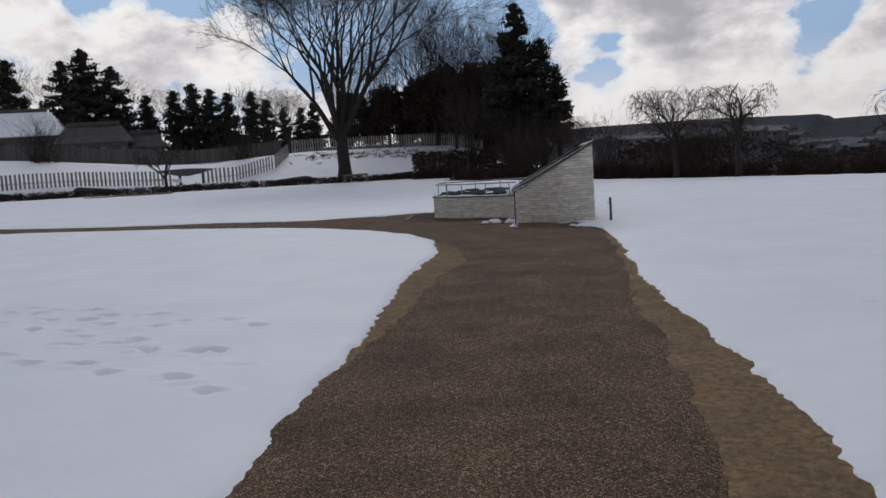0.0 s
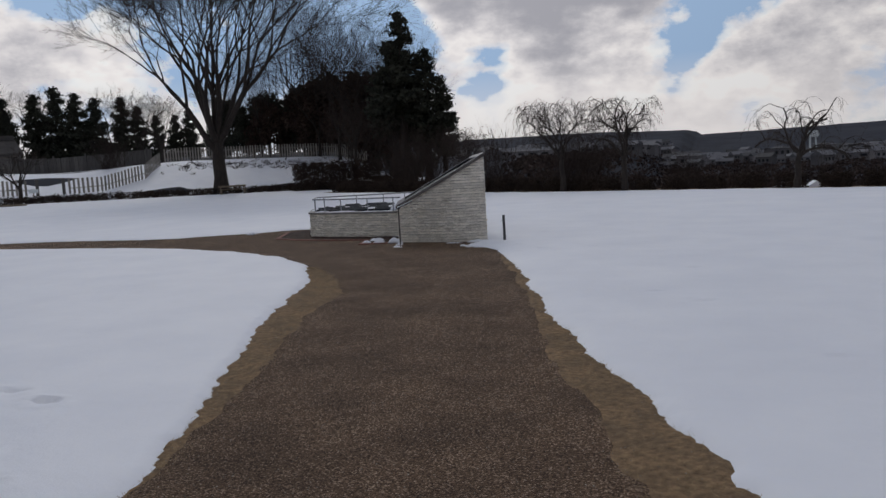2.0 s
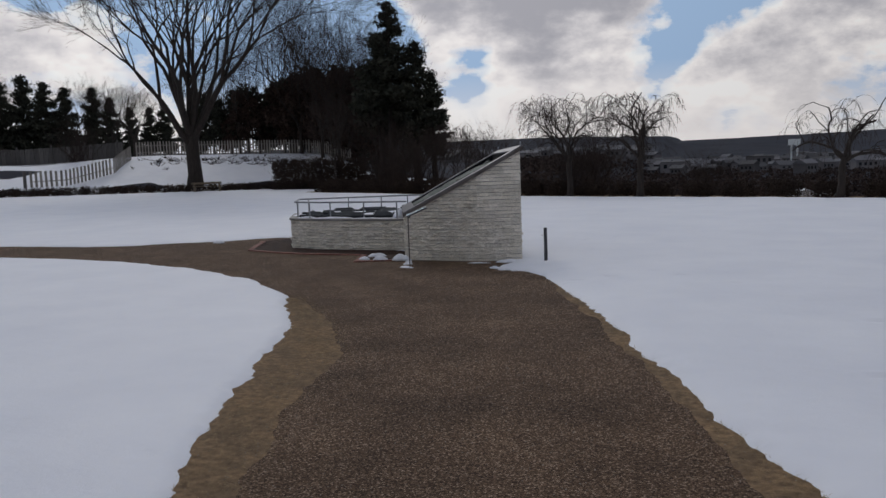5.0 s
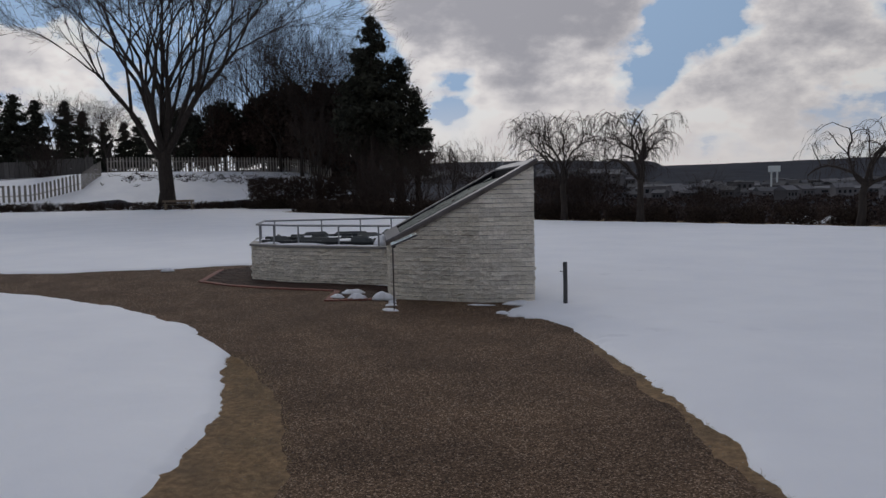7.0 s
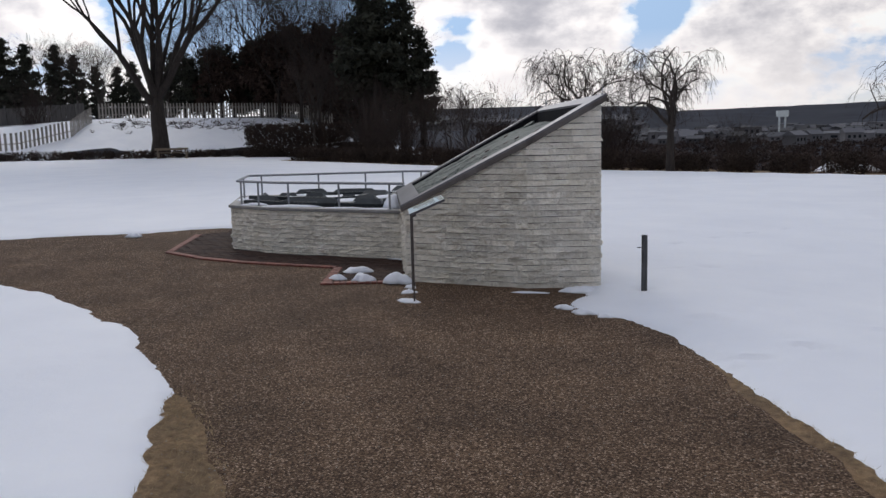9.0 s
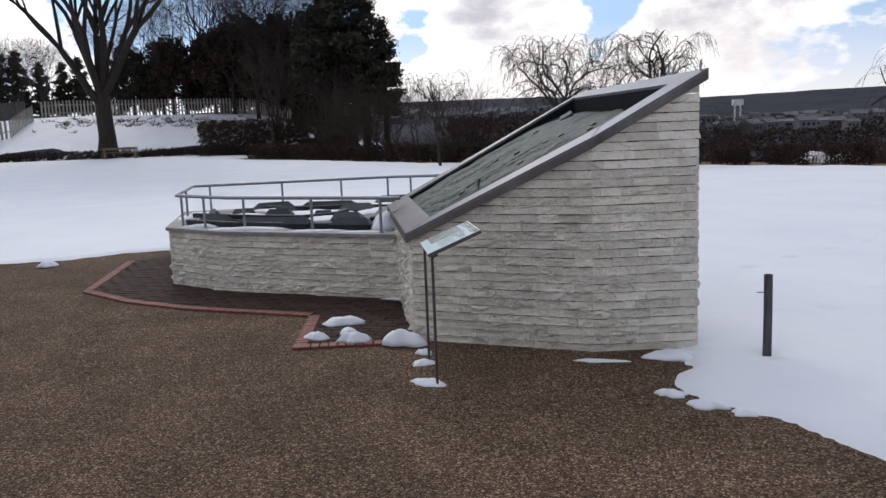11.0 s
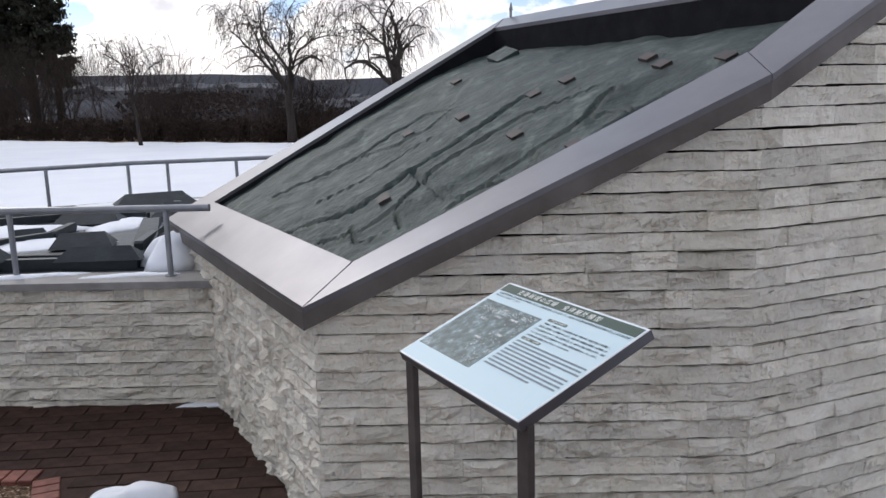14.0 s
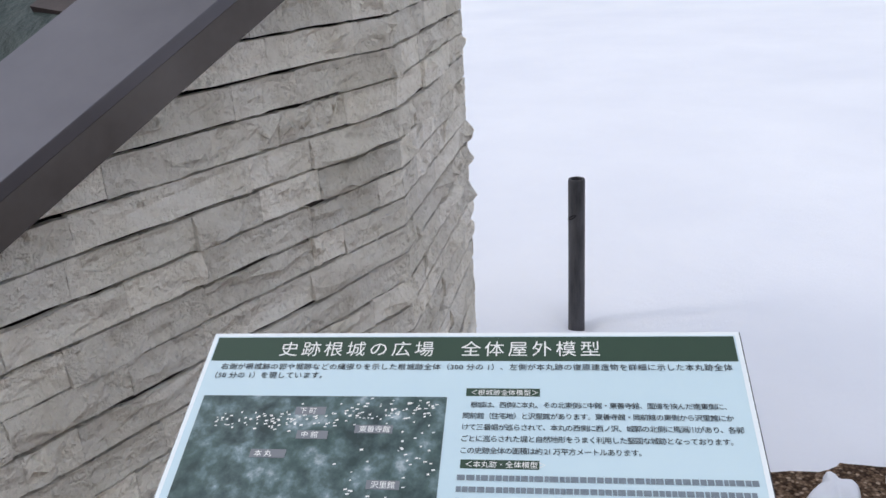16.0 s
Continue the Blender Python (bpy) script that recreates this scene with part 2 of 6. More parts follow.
BOARD = surface("old_dark_boards", [(0.3, (0.07, 0.065, 0.062)), (0.7, (0.14, 0.13, 0.125))], 5, 0.9, 0.4, 30, stretch=(1, 1, 0.2), per_piece=0.4, per_island=0.4)
PLASTER = surface("aged_plaster", [(0.3, (0.16, 0.14, 0.12)), (0.7, (0.30, 0.27, 0.24))], 2, 0.9, 0.2, 20)
ROOFDARK = surface("dark_roof", [(0.3, (0.05, 0.045, 0.045)), (0.7, (0.10, 0.09, 0.085))], 2, 0.8, 0.4, 18)
WOOD = surface("worn_bench_wood", [(0.3, (0.10, 0.075, 0.055)), (0.7, (0.22, 0.17, 0.12))], 6, 0.85, 0.4, 30, stretch=(1, 1, 4))
GLASS = surface("dark_window", [(0.3, (0.015, 0.018, 0.022)), (0.7, (0.03, 0.034, 0.04))], 2, 0.15, 0)
CITYWALL = surface("far_house_wall", [(0.3, (0.09, 0.085, 0.095)), (0.7, (0.21, 0.20, 0.21))], 0.02, 0.9, 0, per_piece=1.0)
CITYROOF = surface("far_roof", [(0.3, (0.045, 0.045, 0.052)), (0.7, (0.15, 0.15, 0.17))], 0.02, 0.8, 0, per_piece=1.2)
WHITE = surface("white_enamel", [(0.3, (0.74, 0.78, 0.80)), (0.7, (0.78, 0.82, 0.84))], 2, 0.35, 0)
GREEN = surface("dark_green_print", [(0.3, (0.018, 0.045, 0.026)), (0.7, (0.022, 0.055, 0.032))], 3, 0.45, 0)
INK = surface("black_print", [(0.3, (0.02, 0.025, 0.03)), (0.7, (0.03, 0.035, 0.04))], 3, 0.5, 0)
INKWHITE = surface("white_print", [(0.3, (0.75, 0.75, 0.72)), (0.7, (0.8, 0.8, 0.78))], 3, 0.5, 0)
# Blue-grey haze of distance is mixed into the colour of this wooded land.
FOREST = surface("haze_tinted_woodland", [(0.35, (0.020, 0.023, 0.034)), (0.65, (0.034, 0.038, 0.052))], 0.03, 1.0, 0, coarse=(0.012, (0.045, 0.046, 0.058), 0.5), spec=0.1)


# ==== mesh helpers ====
def part(name, verts, faces, material, parent=None, label="", smooth=False):
    me = bpy.data.meshes.new(name)
    me.from_pydata([tuple(map(float, v)) for v in verts] if not isinstance(verts, np.ndarray) else verts.tolist(), [],
                   faces.tolist() if isinstance(faces, np.ndarray) else faces)
    me.materials.append(material)
    if smooth:
        me.shade_smooth()
    ob = new(name, me)
    if parent is not None:
        ob.parent = parent
    if label:
        tagged(ob, label)
    return ob


def thing(name, label, category, group="", at=(0, 0, 0), rz=0.0):
    ob = new(name)
    ob.matrix_world = pose(*at, 0, 0, rz)
    return tagged(ob, label, category, group)


def join(chunks):
    """Joins (verts, faces) lists into one."""
    vs, fs, k = [], [], 0
    for v, f in chunks:
        vs += [tuple(p) for p in v]
        fs += [tuple(i + k for i in face) for face in f]
        k += len(v)
    return vs, fs


def prism(pts, z0, z1, bevel=0.0):
    """Upright prism; z0 and z1 may be numbers or one per corner; a bevel narrows the top rim."""
    n = len(pts)
    z0 = [z0] * n if isinstance(z0, (int, float)) else z0
    z1 = [z1] * n if isinstance(z1, (int, float)) else z1
    c = np.mean(np.array(pts, float), axis=0)
    v = [(x, y, z) for (x, y), z in zip(pts, z0)]
    rings = [(0, 0)] if not bevel else [(0, bevel), (bevel, 0)]
    for inset, down in rings:
        for (x, y), z in zip(pts, z1):
            d = np.array([c[0] - x, c[1] - y])
            d = d / (np.linalg.norm(d) + 1e-9) * inset * 1.4
            v.append((x + d[0], y + d[1], z - down))
    f = [tuple(range(n))[::-1]]
    for k in range(len(rings)):
        f += [(k * n + i, k * n + (i + 1) % n, (k + 1) * n + (i + 1) % n, (k + 1) * n + i) for i in range(n)]
    f.append(tuple(range(len(rings) * n, (len(rings) + 1) * n)))
    return v, f


def slab(cx, cy, z0, z1, lx, ly, angle=0.0, bevel=0.004):
    c, s = math.cos(angle), math.sin(angle)
    pts = [(cx + c * a * lx / 2 - s * b * ly / 2, cy + s * a * lx / 2 + c * b * ly / 2) for a, b in ((-1, -1), (1, -1), (1, 1), (-1, 1))]
    return prism(pts, z0, z1, bevel)


def tube(points, radii, n=8, cap=True):
    """A round bar through points."""
    pts = np.array(points, float)
    radii = np.full(len(pts), radii, float) if np.isscalar(radii) else np.array(radii, float)
    v, f = [], []
    for i, p in enumerate(pts):
        d = pts[min(i + 1, len(pts) - 1)] - pts[max(i - 1, 0)]
        d /= np.linalg.norm(d) + 1e-9
        a = np.cross(d, (0, 0, 1) if abs(d[2]) < 0.9 else (1, 0, 0))
        a /= np.linalg.norm(a)
        b = np.cross(d, a)
        for k in range(n):
            t = 2 * math.pi * k / n
            v.append(p + radii[i] * (a * math.cos(t) + b * math.sin(t)))
    for i in range(len(pts) - 1):
        for k in range(n):
            f.append((i * n + k, i * n + (k + 1) % n, (i + 1) * n + (k + 1) % n, (i + 1) * n + k))
    if cap:
        f += [tuple(range(n))[::-1], tuple(range((len(pts) - 1) * n, len(pts) * n))]
    return v, f


LATTICE = np.random.RandomState(5).rand(256, 256)


def lattice_noise(x, y, size, octaves=3):
    """Smooth noise between -1 and 1 with bumps of that size."""
    out, amp, tot = 0.0, 1.0, 0.0
    for o in range(octaves):
        u, v = np.asarray(x) / size * 2 ** o + 17.3 * o, np.asarray(y) / size * 2 ** o + 5.9 * o
        i, j = np.floor(u).astype(int), np.floor(v).astype(int)
        a, b = u - i, v - j
        a, b = a * a * (3 - 2 * a), b * b * (3 - 2 * b)
        g = LATTICE
        q = (g[i % 256, j % 256] * (1 - a) + g[(i + 1) % 256, j % 256] * a) * (1 - b) + (g[i % 256, (j + 1) % 256] * (1 - a) + g[(i + 1) % 256, (j + 1) % 256] * a) * b
        out, tot, amp = out + amp * (2 * q - 1), tot + amp, amp * 0.5
    return out / tot


def smooth_step(a, b, x):
    t = np.clip((np.asarray(x, float) - a) / (b - a), 0, 1)
    return t * t * (3 - 2 * t)


# ==== the lie of the land ====
def rim_distance(x, y):
    """How far a place lies beyond the rim of the plateau."""
    line = np.where(x < 12, 27.9 - 0.62 * x, 20.46 - 0.30 * (x - 12))
    return (y - line) * 0.86


def land(x, y):
    x, y = np.asarray(x, float), np.asarray(y, float)
    r = np.hypot(x - 2, y + 5)
    cx, cy = np.clip(x, -90, 45), np.clip(y, -60, 90)
    h = (-0.08 - np.where(cx < 0, 0.013, 0.014) * cx - 0.006 * cy) * smooth_step(16, 40, r)
    d = (x + 57) * -0.657 + (y - 26.5) * 0.755      # beyond the low hedge
    u = (x + 57) * 0.755 + (y - 26.5) * 0.657       # along it
    bank = 2.5 * smooth_step(3, 21, d) + 1.5 * smooth_step(2, 9, d) * smooth_step(17, -8, u) + 0.9 * smooth_step(3, 11, d) * smooth_step(14, 30, u)
    bank = bank * smooth_step(56, 46, u)
    e = rim_distance(x, y)
    right = smooth_step(-34, -14, x)
    drop = -10.0 * smooth_step(3, 60, e) * right
    far = np.hypot(x, y)
    rise = smooth_step(250, 750, far) * 5 + smooth_step(850, 1500, far) * (32 + 17 * lattice_noise(x, y, 380, 5)) * (1 - 0.7 * smooth_step(0.28, 0.7, x / np.maximum(y, 1)))
    return h + bank + drop + rise * smooth_step(0, 200, y + 0.3 * np.abs(x))


def tensor(xs, ys):
    gx, gy = np.meshgrid(xs, ys)
    n, m = len(xs), len(ys)
    i = np.arange(m - 1)[:, None] * n + np.arange(n - 1)[None, :]
    return gx.ravel(), gy.ravel(), np.stack([i, i + 1, i + n + 1, i + n], -1).reshape(-1, 4)


def graded(lo, a, b, hi, step, growth=1.12, top=60.0):
    mid = list(np.arange(a, b + step / 2, step))
    out, s, x = [], step, mid[-1]
    while x < hi:
        s = min(s * growth, top)
        x += s
        out.append(x)
    inn, s, x = [], step, a
    while x > lo:
        s = min(s * growth, top)
        x -= s
        inn.append(x)
    return np.array(inn[::-1] + mid + out)


def inside_distance(px, py, poly):
    """Signed distance to a polygon, positive inside."""
    best, wind = np.full(px.shape, 1e9), np.zeros(px.shape, bool)
    n = len(poly)
    for k in range(n):
        (ax, ay), (bx, by) = poly[k], poly[(k + 1) % n]
        ex, ey = bx - ax, by - ay
        t = np.clip(((px - ax) * ex + (py - ay) * ey) / (ex * ex + ey * ey + 1e-12), 0, 1)
        best = np.minimum(best, np.hypot(px - ax - t * ex, py - ay - t * ey))
        cross = ((ay > py) != (by > py)) & (px < (bx - ax) * (py - ay) / (by - ay + 1e-12) + ax)
        wind ^= cross
    return np.where(wind, best, -best)


FRONT_R, KINK, BACK_R, BACK_L, FRONT_L = (0.0, 0.0), (1.42, -0.235), (2.155, -0.04), (1.165, 2.40), (-0.775, 2.13)
MONUMENT = [FRONT_R, KINK, BACK_R, BACK_L, FRONT_L]
BASIN = [(-0.53, 1.45), (-2.62, 1.80), (-3.45, 2.18), (-4.18, 3.85), (-1.60, 4.92), (-0.25, 5.00), (0.75, 4.70), (0.90, 2.44), (-0.775, 2.13)]
CLEARED = [(5.4, -26), (5.2, -19), (4.78, -17.03), (4.5, -16.35), (4.13, -15.45), (3.98, -15.0), (3.69, -14.13), (3.25, -13.0), (2.45, -11.1), (1.63, -9.07), (1.27, -7.8),
           (1.0, -7.0), (0.70, -6.12), (0.32, -5.4), (0.05, -4.9), (-0.32, -4.15), (-0.82, -3.6), (-1.6, -2.8), (-2.62, -2.08), (-3.8, -1.32), (-5.4, -0.65),
           (-7.8, 0.1), (-12.7, 0.6), (-18, 0.45), (-35, -2.5), (-35, 1.5), (-23, 2.0), (-17.5, 2.4), (-12.8, 2.9), (-9.5, 2.65), (-8.2, 2.85), (-7.1, 3.5),
           (-6.15, 3.85), (-5.6, 4.5), (-4.9, 4.8), (-4.3, 5.0), (-3.6, 4.0), (-0.6, 2.2), (0.0, 0.8), (1.9, 0.35), (2.06, -0.12), (1.90, -0.19), (2.04, -0.34), (2.05, -0.62), (1.93, -0.95), (1.97, -1.15),
           (2.12, -1.30), (2.32, -1.40), (2.60, -1.62), (2.84, -1.98), (3.2, -2.7), (3.45, -3.4), (3.72, -4.1), (4.05, -5.0), (4.35, -5.95), (4.63, -6.92),
           (5.33, -8.98), (5.82, -10.3), (6.1, -11.05), (6.55, -12.0), (7.1, -13.3), (7.46, -14.3), (7.83, -15.1), (8.02, -16.0), (8.3, -18), (8.8, -21), (9.3, -26)]
TURF_RIGHT = [(3.28, -3.3), (3.72, -4.5), (4.10, -5.6), (4.38, -6.5), (4.82, -7.9), (5.22, -9.25), (5.48, -10.4), (5.88, -11.6), (6.2, -12.3), (6.65, -13.7), (6.98, -14.7),
              (7.2, -15.5), (7.38, -16.1), (7.65, -18), (8.0, -21), (8.5, -26)]
TURF_LEFT = [(4.2, -15.9), (3.92, -14.9), (3.68, -13.8), (3.3, -12.6), (2.9, -11.2), (2.22, -9.2), (1.90, -7.4), (1.42, -6.5), (0.8, -5.4), (0.18, -4.6), (-0.28, -4.2)]


def snow_depth(x, y):
    d = -inside_distance(x, y, CLEARED)
    near = np.hypot(x - 1, y + 4) < 24
    d = d + np.where(near, 0.070 * lattice_noise(x, y, 0.55, 4) + 0.030 * lattice_noise(y, x, 0.27, 2) + 0.034 * lattice_noise(y, x, 0.12, 1), 0.15 * lattice_noise(x, y, 1.5, 3))
    d = np.minimum(d, -inside_distance(x, y, MONUMENT))
    d = np.minimum(d, -inside_distance(x, y, BASIN) - 0.03)
    for px, py in ((2.625, -0.25),):
        d = np.minimum(d, np.hypot(x - px, y - py) - 0.035)
    rim = rim_distance(x, y)
    d = np.minimum(d, np.where(x > -24, -rim + 0.5 * lattice_noise(x, y, 3, 3), 99))
    t = np.clip(d / 0.05, -1, 1) * 0.03 + 0.045 * (1 - np.exp(-np.clip(d, 0, None) / 0.30))
    t = t + np.clip(d, 0, 0.5) * 0.03 * lattice_noise(x, y, 0.8, 3) + 0.03 * smooth_step(0, 3, d) * lattice_noise(x, y, 5, 3)
    for fx, fy, ang, ln, wd, dp in FOOTPRINTS:
        c, s = math.cos(ang), math.sin(ang)
        near = (np.abs(x - fx) < 0.4) & (np.abs(y - fy) < 0.4)
        a, b = (x[near] - fx) * c + (y[near] - fy) * s, -(x[near] - fx) * s + (y[near] - fy) * c
        q = (a / ln) ** 2 + (b / wd) ** 2
        t[near] += -dp * np.exp(-q ** 2) + 0.35 * dp * np.exp(-(np.sqrt(q) - 1.5) ** 2 * 6)
    return t


def make_footprints():
    rng, out = random.Random(4), []
    for (x0, y0), (x1, y1) in (((-3.2, -12.6), (2.6, -13.1)), ((-2.4, -13.6), (2.9, -14.4)), ((-2.2, -14.9), (3.9, -15.35)), ((0.2, -14.3), (3.5, -14.6)), ((-2.6, -12.9), (1.2, -13.6))):
        n = int(math.hypot(x1 - x0, y1 - y0) / 0.62)
        ang = math.atan2(y1 - y0, x1 - x0)
        for k in range(n):
            t, side = (k + rng.uniform(-0.2, 0.2)) / n, (0.1 if k % 2 else -0.1)
            out.append((x0 + t * (x1 - x0) + rng.uniform(-.08, .08), y0 + t * (y1 - y0) + side + rng.uniform(-.08, .08), ang + rng.uniform(-.3, .3),
                        rng.uniform(0.13, 0.18), rng.uniform(0.05, 0.065), rng.uniform(0.055, 0.08)))
    for x, y, dp in ((3.12, -1.59, .03), (3.27, -1.66, .02), (3.47, -2.8, .04), (3.3, -2.78, .035), (3.91, -2.49, .04), (4.5, -1.9, .025), (4.9, -2.3, .025), (5.6, -3.1, .025),
                     (6.4, -7.7, .03), (7.0, -8.4, .025), (8.1, -11.0, .03), (8.9, -12.6, .035), (8.6, -12.0, .03), (9.4, -13.2, .03), (8.8, -13.9, .035), (3.3, 1.0, .02),
                     (3.9, 1.8, .02), (2.9, 0.9, .02), (6.8, -5.5, .02), (2.35, -9.9, .025), (1.8, -10.2, .02)):
        out.append((x, y, rng.uniform(-.5, .5), rng.uniform(.09, .15), rng.uniform(.04, .06), dp))
    for k in range(14):
        out.append((2.9 + k * 0.55, 3.0 + k * 0.62 + rng.uniform(-.1, .1), 0.8, 0.14, 0.06, 0.03))
    return out


FOOTPRINTS = make_footprints()

# ==== ground, snow and path ====
def build_ground():
    x, y, f = tensor(graded(-2600, -10, 12, 2600, 0.8, 1.13, 60), graded(-200, -24, 8, 2600, 0.8, 1.13, 60))
    z = land(x, y)
    near = np.hypot(x, y) < 120
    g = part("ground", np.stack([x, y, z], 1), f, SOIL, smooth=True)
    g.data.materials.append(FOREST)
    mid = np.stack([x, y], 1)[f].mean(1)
    # Faces past 60 m take the haze-tinted woodland colour.
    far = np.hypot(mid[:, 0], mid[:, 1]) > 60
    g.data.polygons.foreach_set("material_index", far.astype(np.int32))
    tagged(g, "bare brown soil and winter turf that falls to a wooded valley", "ground", kind="structure")
    x, y, f = tensor(graded(-110, -5, 9.0, 60, 0.070, 1.06, 1.4), graded(-45, -18, 4.5, 100, 0.070, 1.06, 1.4))
    t = snow_depth(x, y)
    keep = (t[f].max(1) > -0.015) & (np.stack([x, y], 1)[f].mean(1)[:, 0] > -105)
    f = f[keep]
    used = np.unique(f)
    index = np.zeros(len(x), int)
    index[used] = np.arange(len(used))
    v = np.stack([x, y, land(x, y) + t], 1)[used]
    tagged(part("snow_cover", v, index[f], SNOW, smooth=True), "thin old snow with a ragged melting edge and a few footprints", "snow", kind="structure")


def ragged(points, step, amount, seed):
    rng, out = random.Random(seed), []
    for (ax, ay), (bx, by) in zip(points, points[1:]):
        n = max(1, int(math.hypot(bx - ax, by - ay) / step))
        for k in range(n):
            t = k / n
            out.append((ax + t * (bx - ax) + rng.uniform(-amount, amount), ay + t * (by - ay) + rng.uniform(-amount, amount)))
    return out


def build_path():
    left = [(5.6, -26), (5.0, -19), (4.6, -17.2)] + TURF_LEFT
    far = [(-1.05, -3.65), (-1.8, -3.0), (-2.9, -2.3), (-4.1, -1.6), (-5.6, -1.0), (-12, 0.2), (-20, 0.0), (-34, -2.9)]
    back = [(-34, 1.8), (-19.3, 2.8), (-11.6, 3.1), (-8.2, 3.2), (-5.5, 4.8), (-4.4, 4.9), (-3.6, 2.6), (-0.6, 1.8), (0.6, 0.5), (1.9, 0.2), (2.3, -0.8), (2.7, -1.5), (3.0, -2.2)]
    pts = left + far + back + TURF_RIGHT
    gx, gy, f = tensor(graded(-34, -6, 9, 10, 0.075, 1.06, 0.5), graded(-26, -18, 5, 6, 0.075, 1.06, 0.5))
    d = inside_distance(gx, gy, pts) + 0.08 * lattice_noise(gx, gy, 0.45, 3) + 0.04 * lattice_noise(gx + 7, gy, 0.17, 2)
    f = f[d[f].max(1) > -0.02]
    used = np.unique(f)
    index = np.zeros(len(gx), int)
    index[used] = np.arange(len(used))
    z = np.clip(d / 0.10, -1, 1) * 0.012 + 0.004 * lattice_noise(gx, gy, 0.7, 3)
    z = np.where(np.hypot(gx, gy) > 16, z + land(gx, gy), z)
    v = np.stack([gx, gy, z], 1)[used]
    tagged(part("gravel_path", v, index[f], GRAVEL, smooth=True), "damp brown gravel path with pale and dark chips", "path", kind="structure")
    rng, vs, fs = np.random.RandomState(8), [], []
    k = 0
    for _ in range(26000):
        t = rng.rand() ** 1.3
        y = rng.uniform(-20, 1.5)
        x = rng.uniform(-4, 9)
        vs.append((x, y))
    p = np.array(vs)
    d = inside_distance(p[:, 0], p[:, 1], pts)
    m = -np.maximum(inside_distance(p[:, 0], p[:, 1], MONUMENT), inside_distance(p[:, 0], p[:, 1], PAVED))
    p = p[(d > -0.45) & (m > 0.0) & (inside_distance(p[:, 0], p[:, 1], CLEARED) > 0.02)]
    n = len(p)
    s = rng.uniform(0.003, 0.0075, n)
    base = np.array([(1, 0, 0), (-0.4, 0.9, 0), (-0.6, -0.8, 0), (0.1, 0.1, 0.75)])
    ang = rng.uniform(0, 6.28, n)
    c, q = np.cos(ang)[:, None], np.sin(ang)[:, None]
    v = np.zeros((n, 4, 3))
    v[:, :, 0] = (base[:, 0] * c - base[:, 1] * q) * s[:, None] + p[:, :1]
    v[:, :, 1] = (base[:, 0] * q + base[:, 1] * c) * s[:, None] + p[:, 1:]
    v[:, :, 2] = base[:, 2] * s[:, None] + 0.013
    f = np.array([(0, 1, 3), (1, 2, 3), (2, 0, 3)])[None] + np.arange(n)[:, None, None] * 4
    tagged(part("loose_chips", v.reshape(-1, 3), f.reshape(-1, 3), CHIP), "small pale stone chips lying loose on the path", "gravel", kind="stuff")
    # short dead grass on both verges
    pts = []
    for line, off in ((TURF_RIGHT, 0.30), (TURF_LEFT, -0.24)):
        a = np.array(line)
        for _ in range(14000):
            i = rng.randint(len(a) - 1)
            q = a[i] + (a[i + 1] - a[i]) * rng.rand()
            pts.append((q[0] + off + rng.normal(0, 0.22), q[1] + rng.normal(0, 0.1)))
    p = np.array(pts)
    p = p[inside_distance(p[:, 0], p[:, 1], CLEARED) > -0.02]
    n = len(p)
    ang, ln, tilt = rng.uniform(0, 6.28, n), rng.uniform(0.02, 0.055, n), rng.uniform(0.15, 0.6, n)
    dx, dy = np.cos(ang), np.sin(ang)
    v = np.zeros((n, 3, 3))
    v[:, 0] = np.stack([p[:, 0] - dy * .002, p[:, 1] + dx * .002, np.full(n, .004)], 1)
    v[:, 1] = np.stack([p[:, 0] + dy * .002, p[:, 1] - dx * .002, np.full(n, .004)], 1)
    v[:, 2] = np.stack([p[:, 0] + dx * ln, p[:, 1] + dy * ln, .008 + ln * tilt * 0.6], 1)
    tagged(part("dead_grass", v.reshape(-1, 3), np.arange(n * 3).reshape(-1, 3), STRAW), "short straw-coloured winter grass along the path", "grass", kind="stuff")


CHIP = surface("pale_chip", [(0.3, (0.10, 0.085, 0.07)), (0.7, (0.30, 0.27, 0.23))], 40, 0.8, 0, per_island=1.0)
PAVED = [(-4.28, 1.65), (-3.42, 1.17), (-2.60, 0.90), (-1.20, 0.68), (-0.91, -0.40), (-0.02, -0.16), (0.0, 0.0), (-0.53, 1.45), (-2.62, 1.80), (-3.45, 2.18), (-4.18, 3.85), (-4.6, 4.3), (-5.04, 3.66)]


# ==== stone-faced walls ====
COURSE = 0.0645


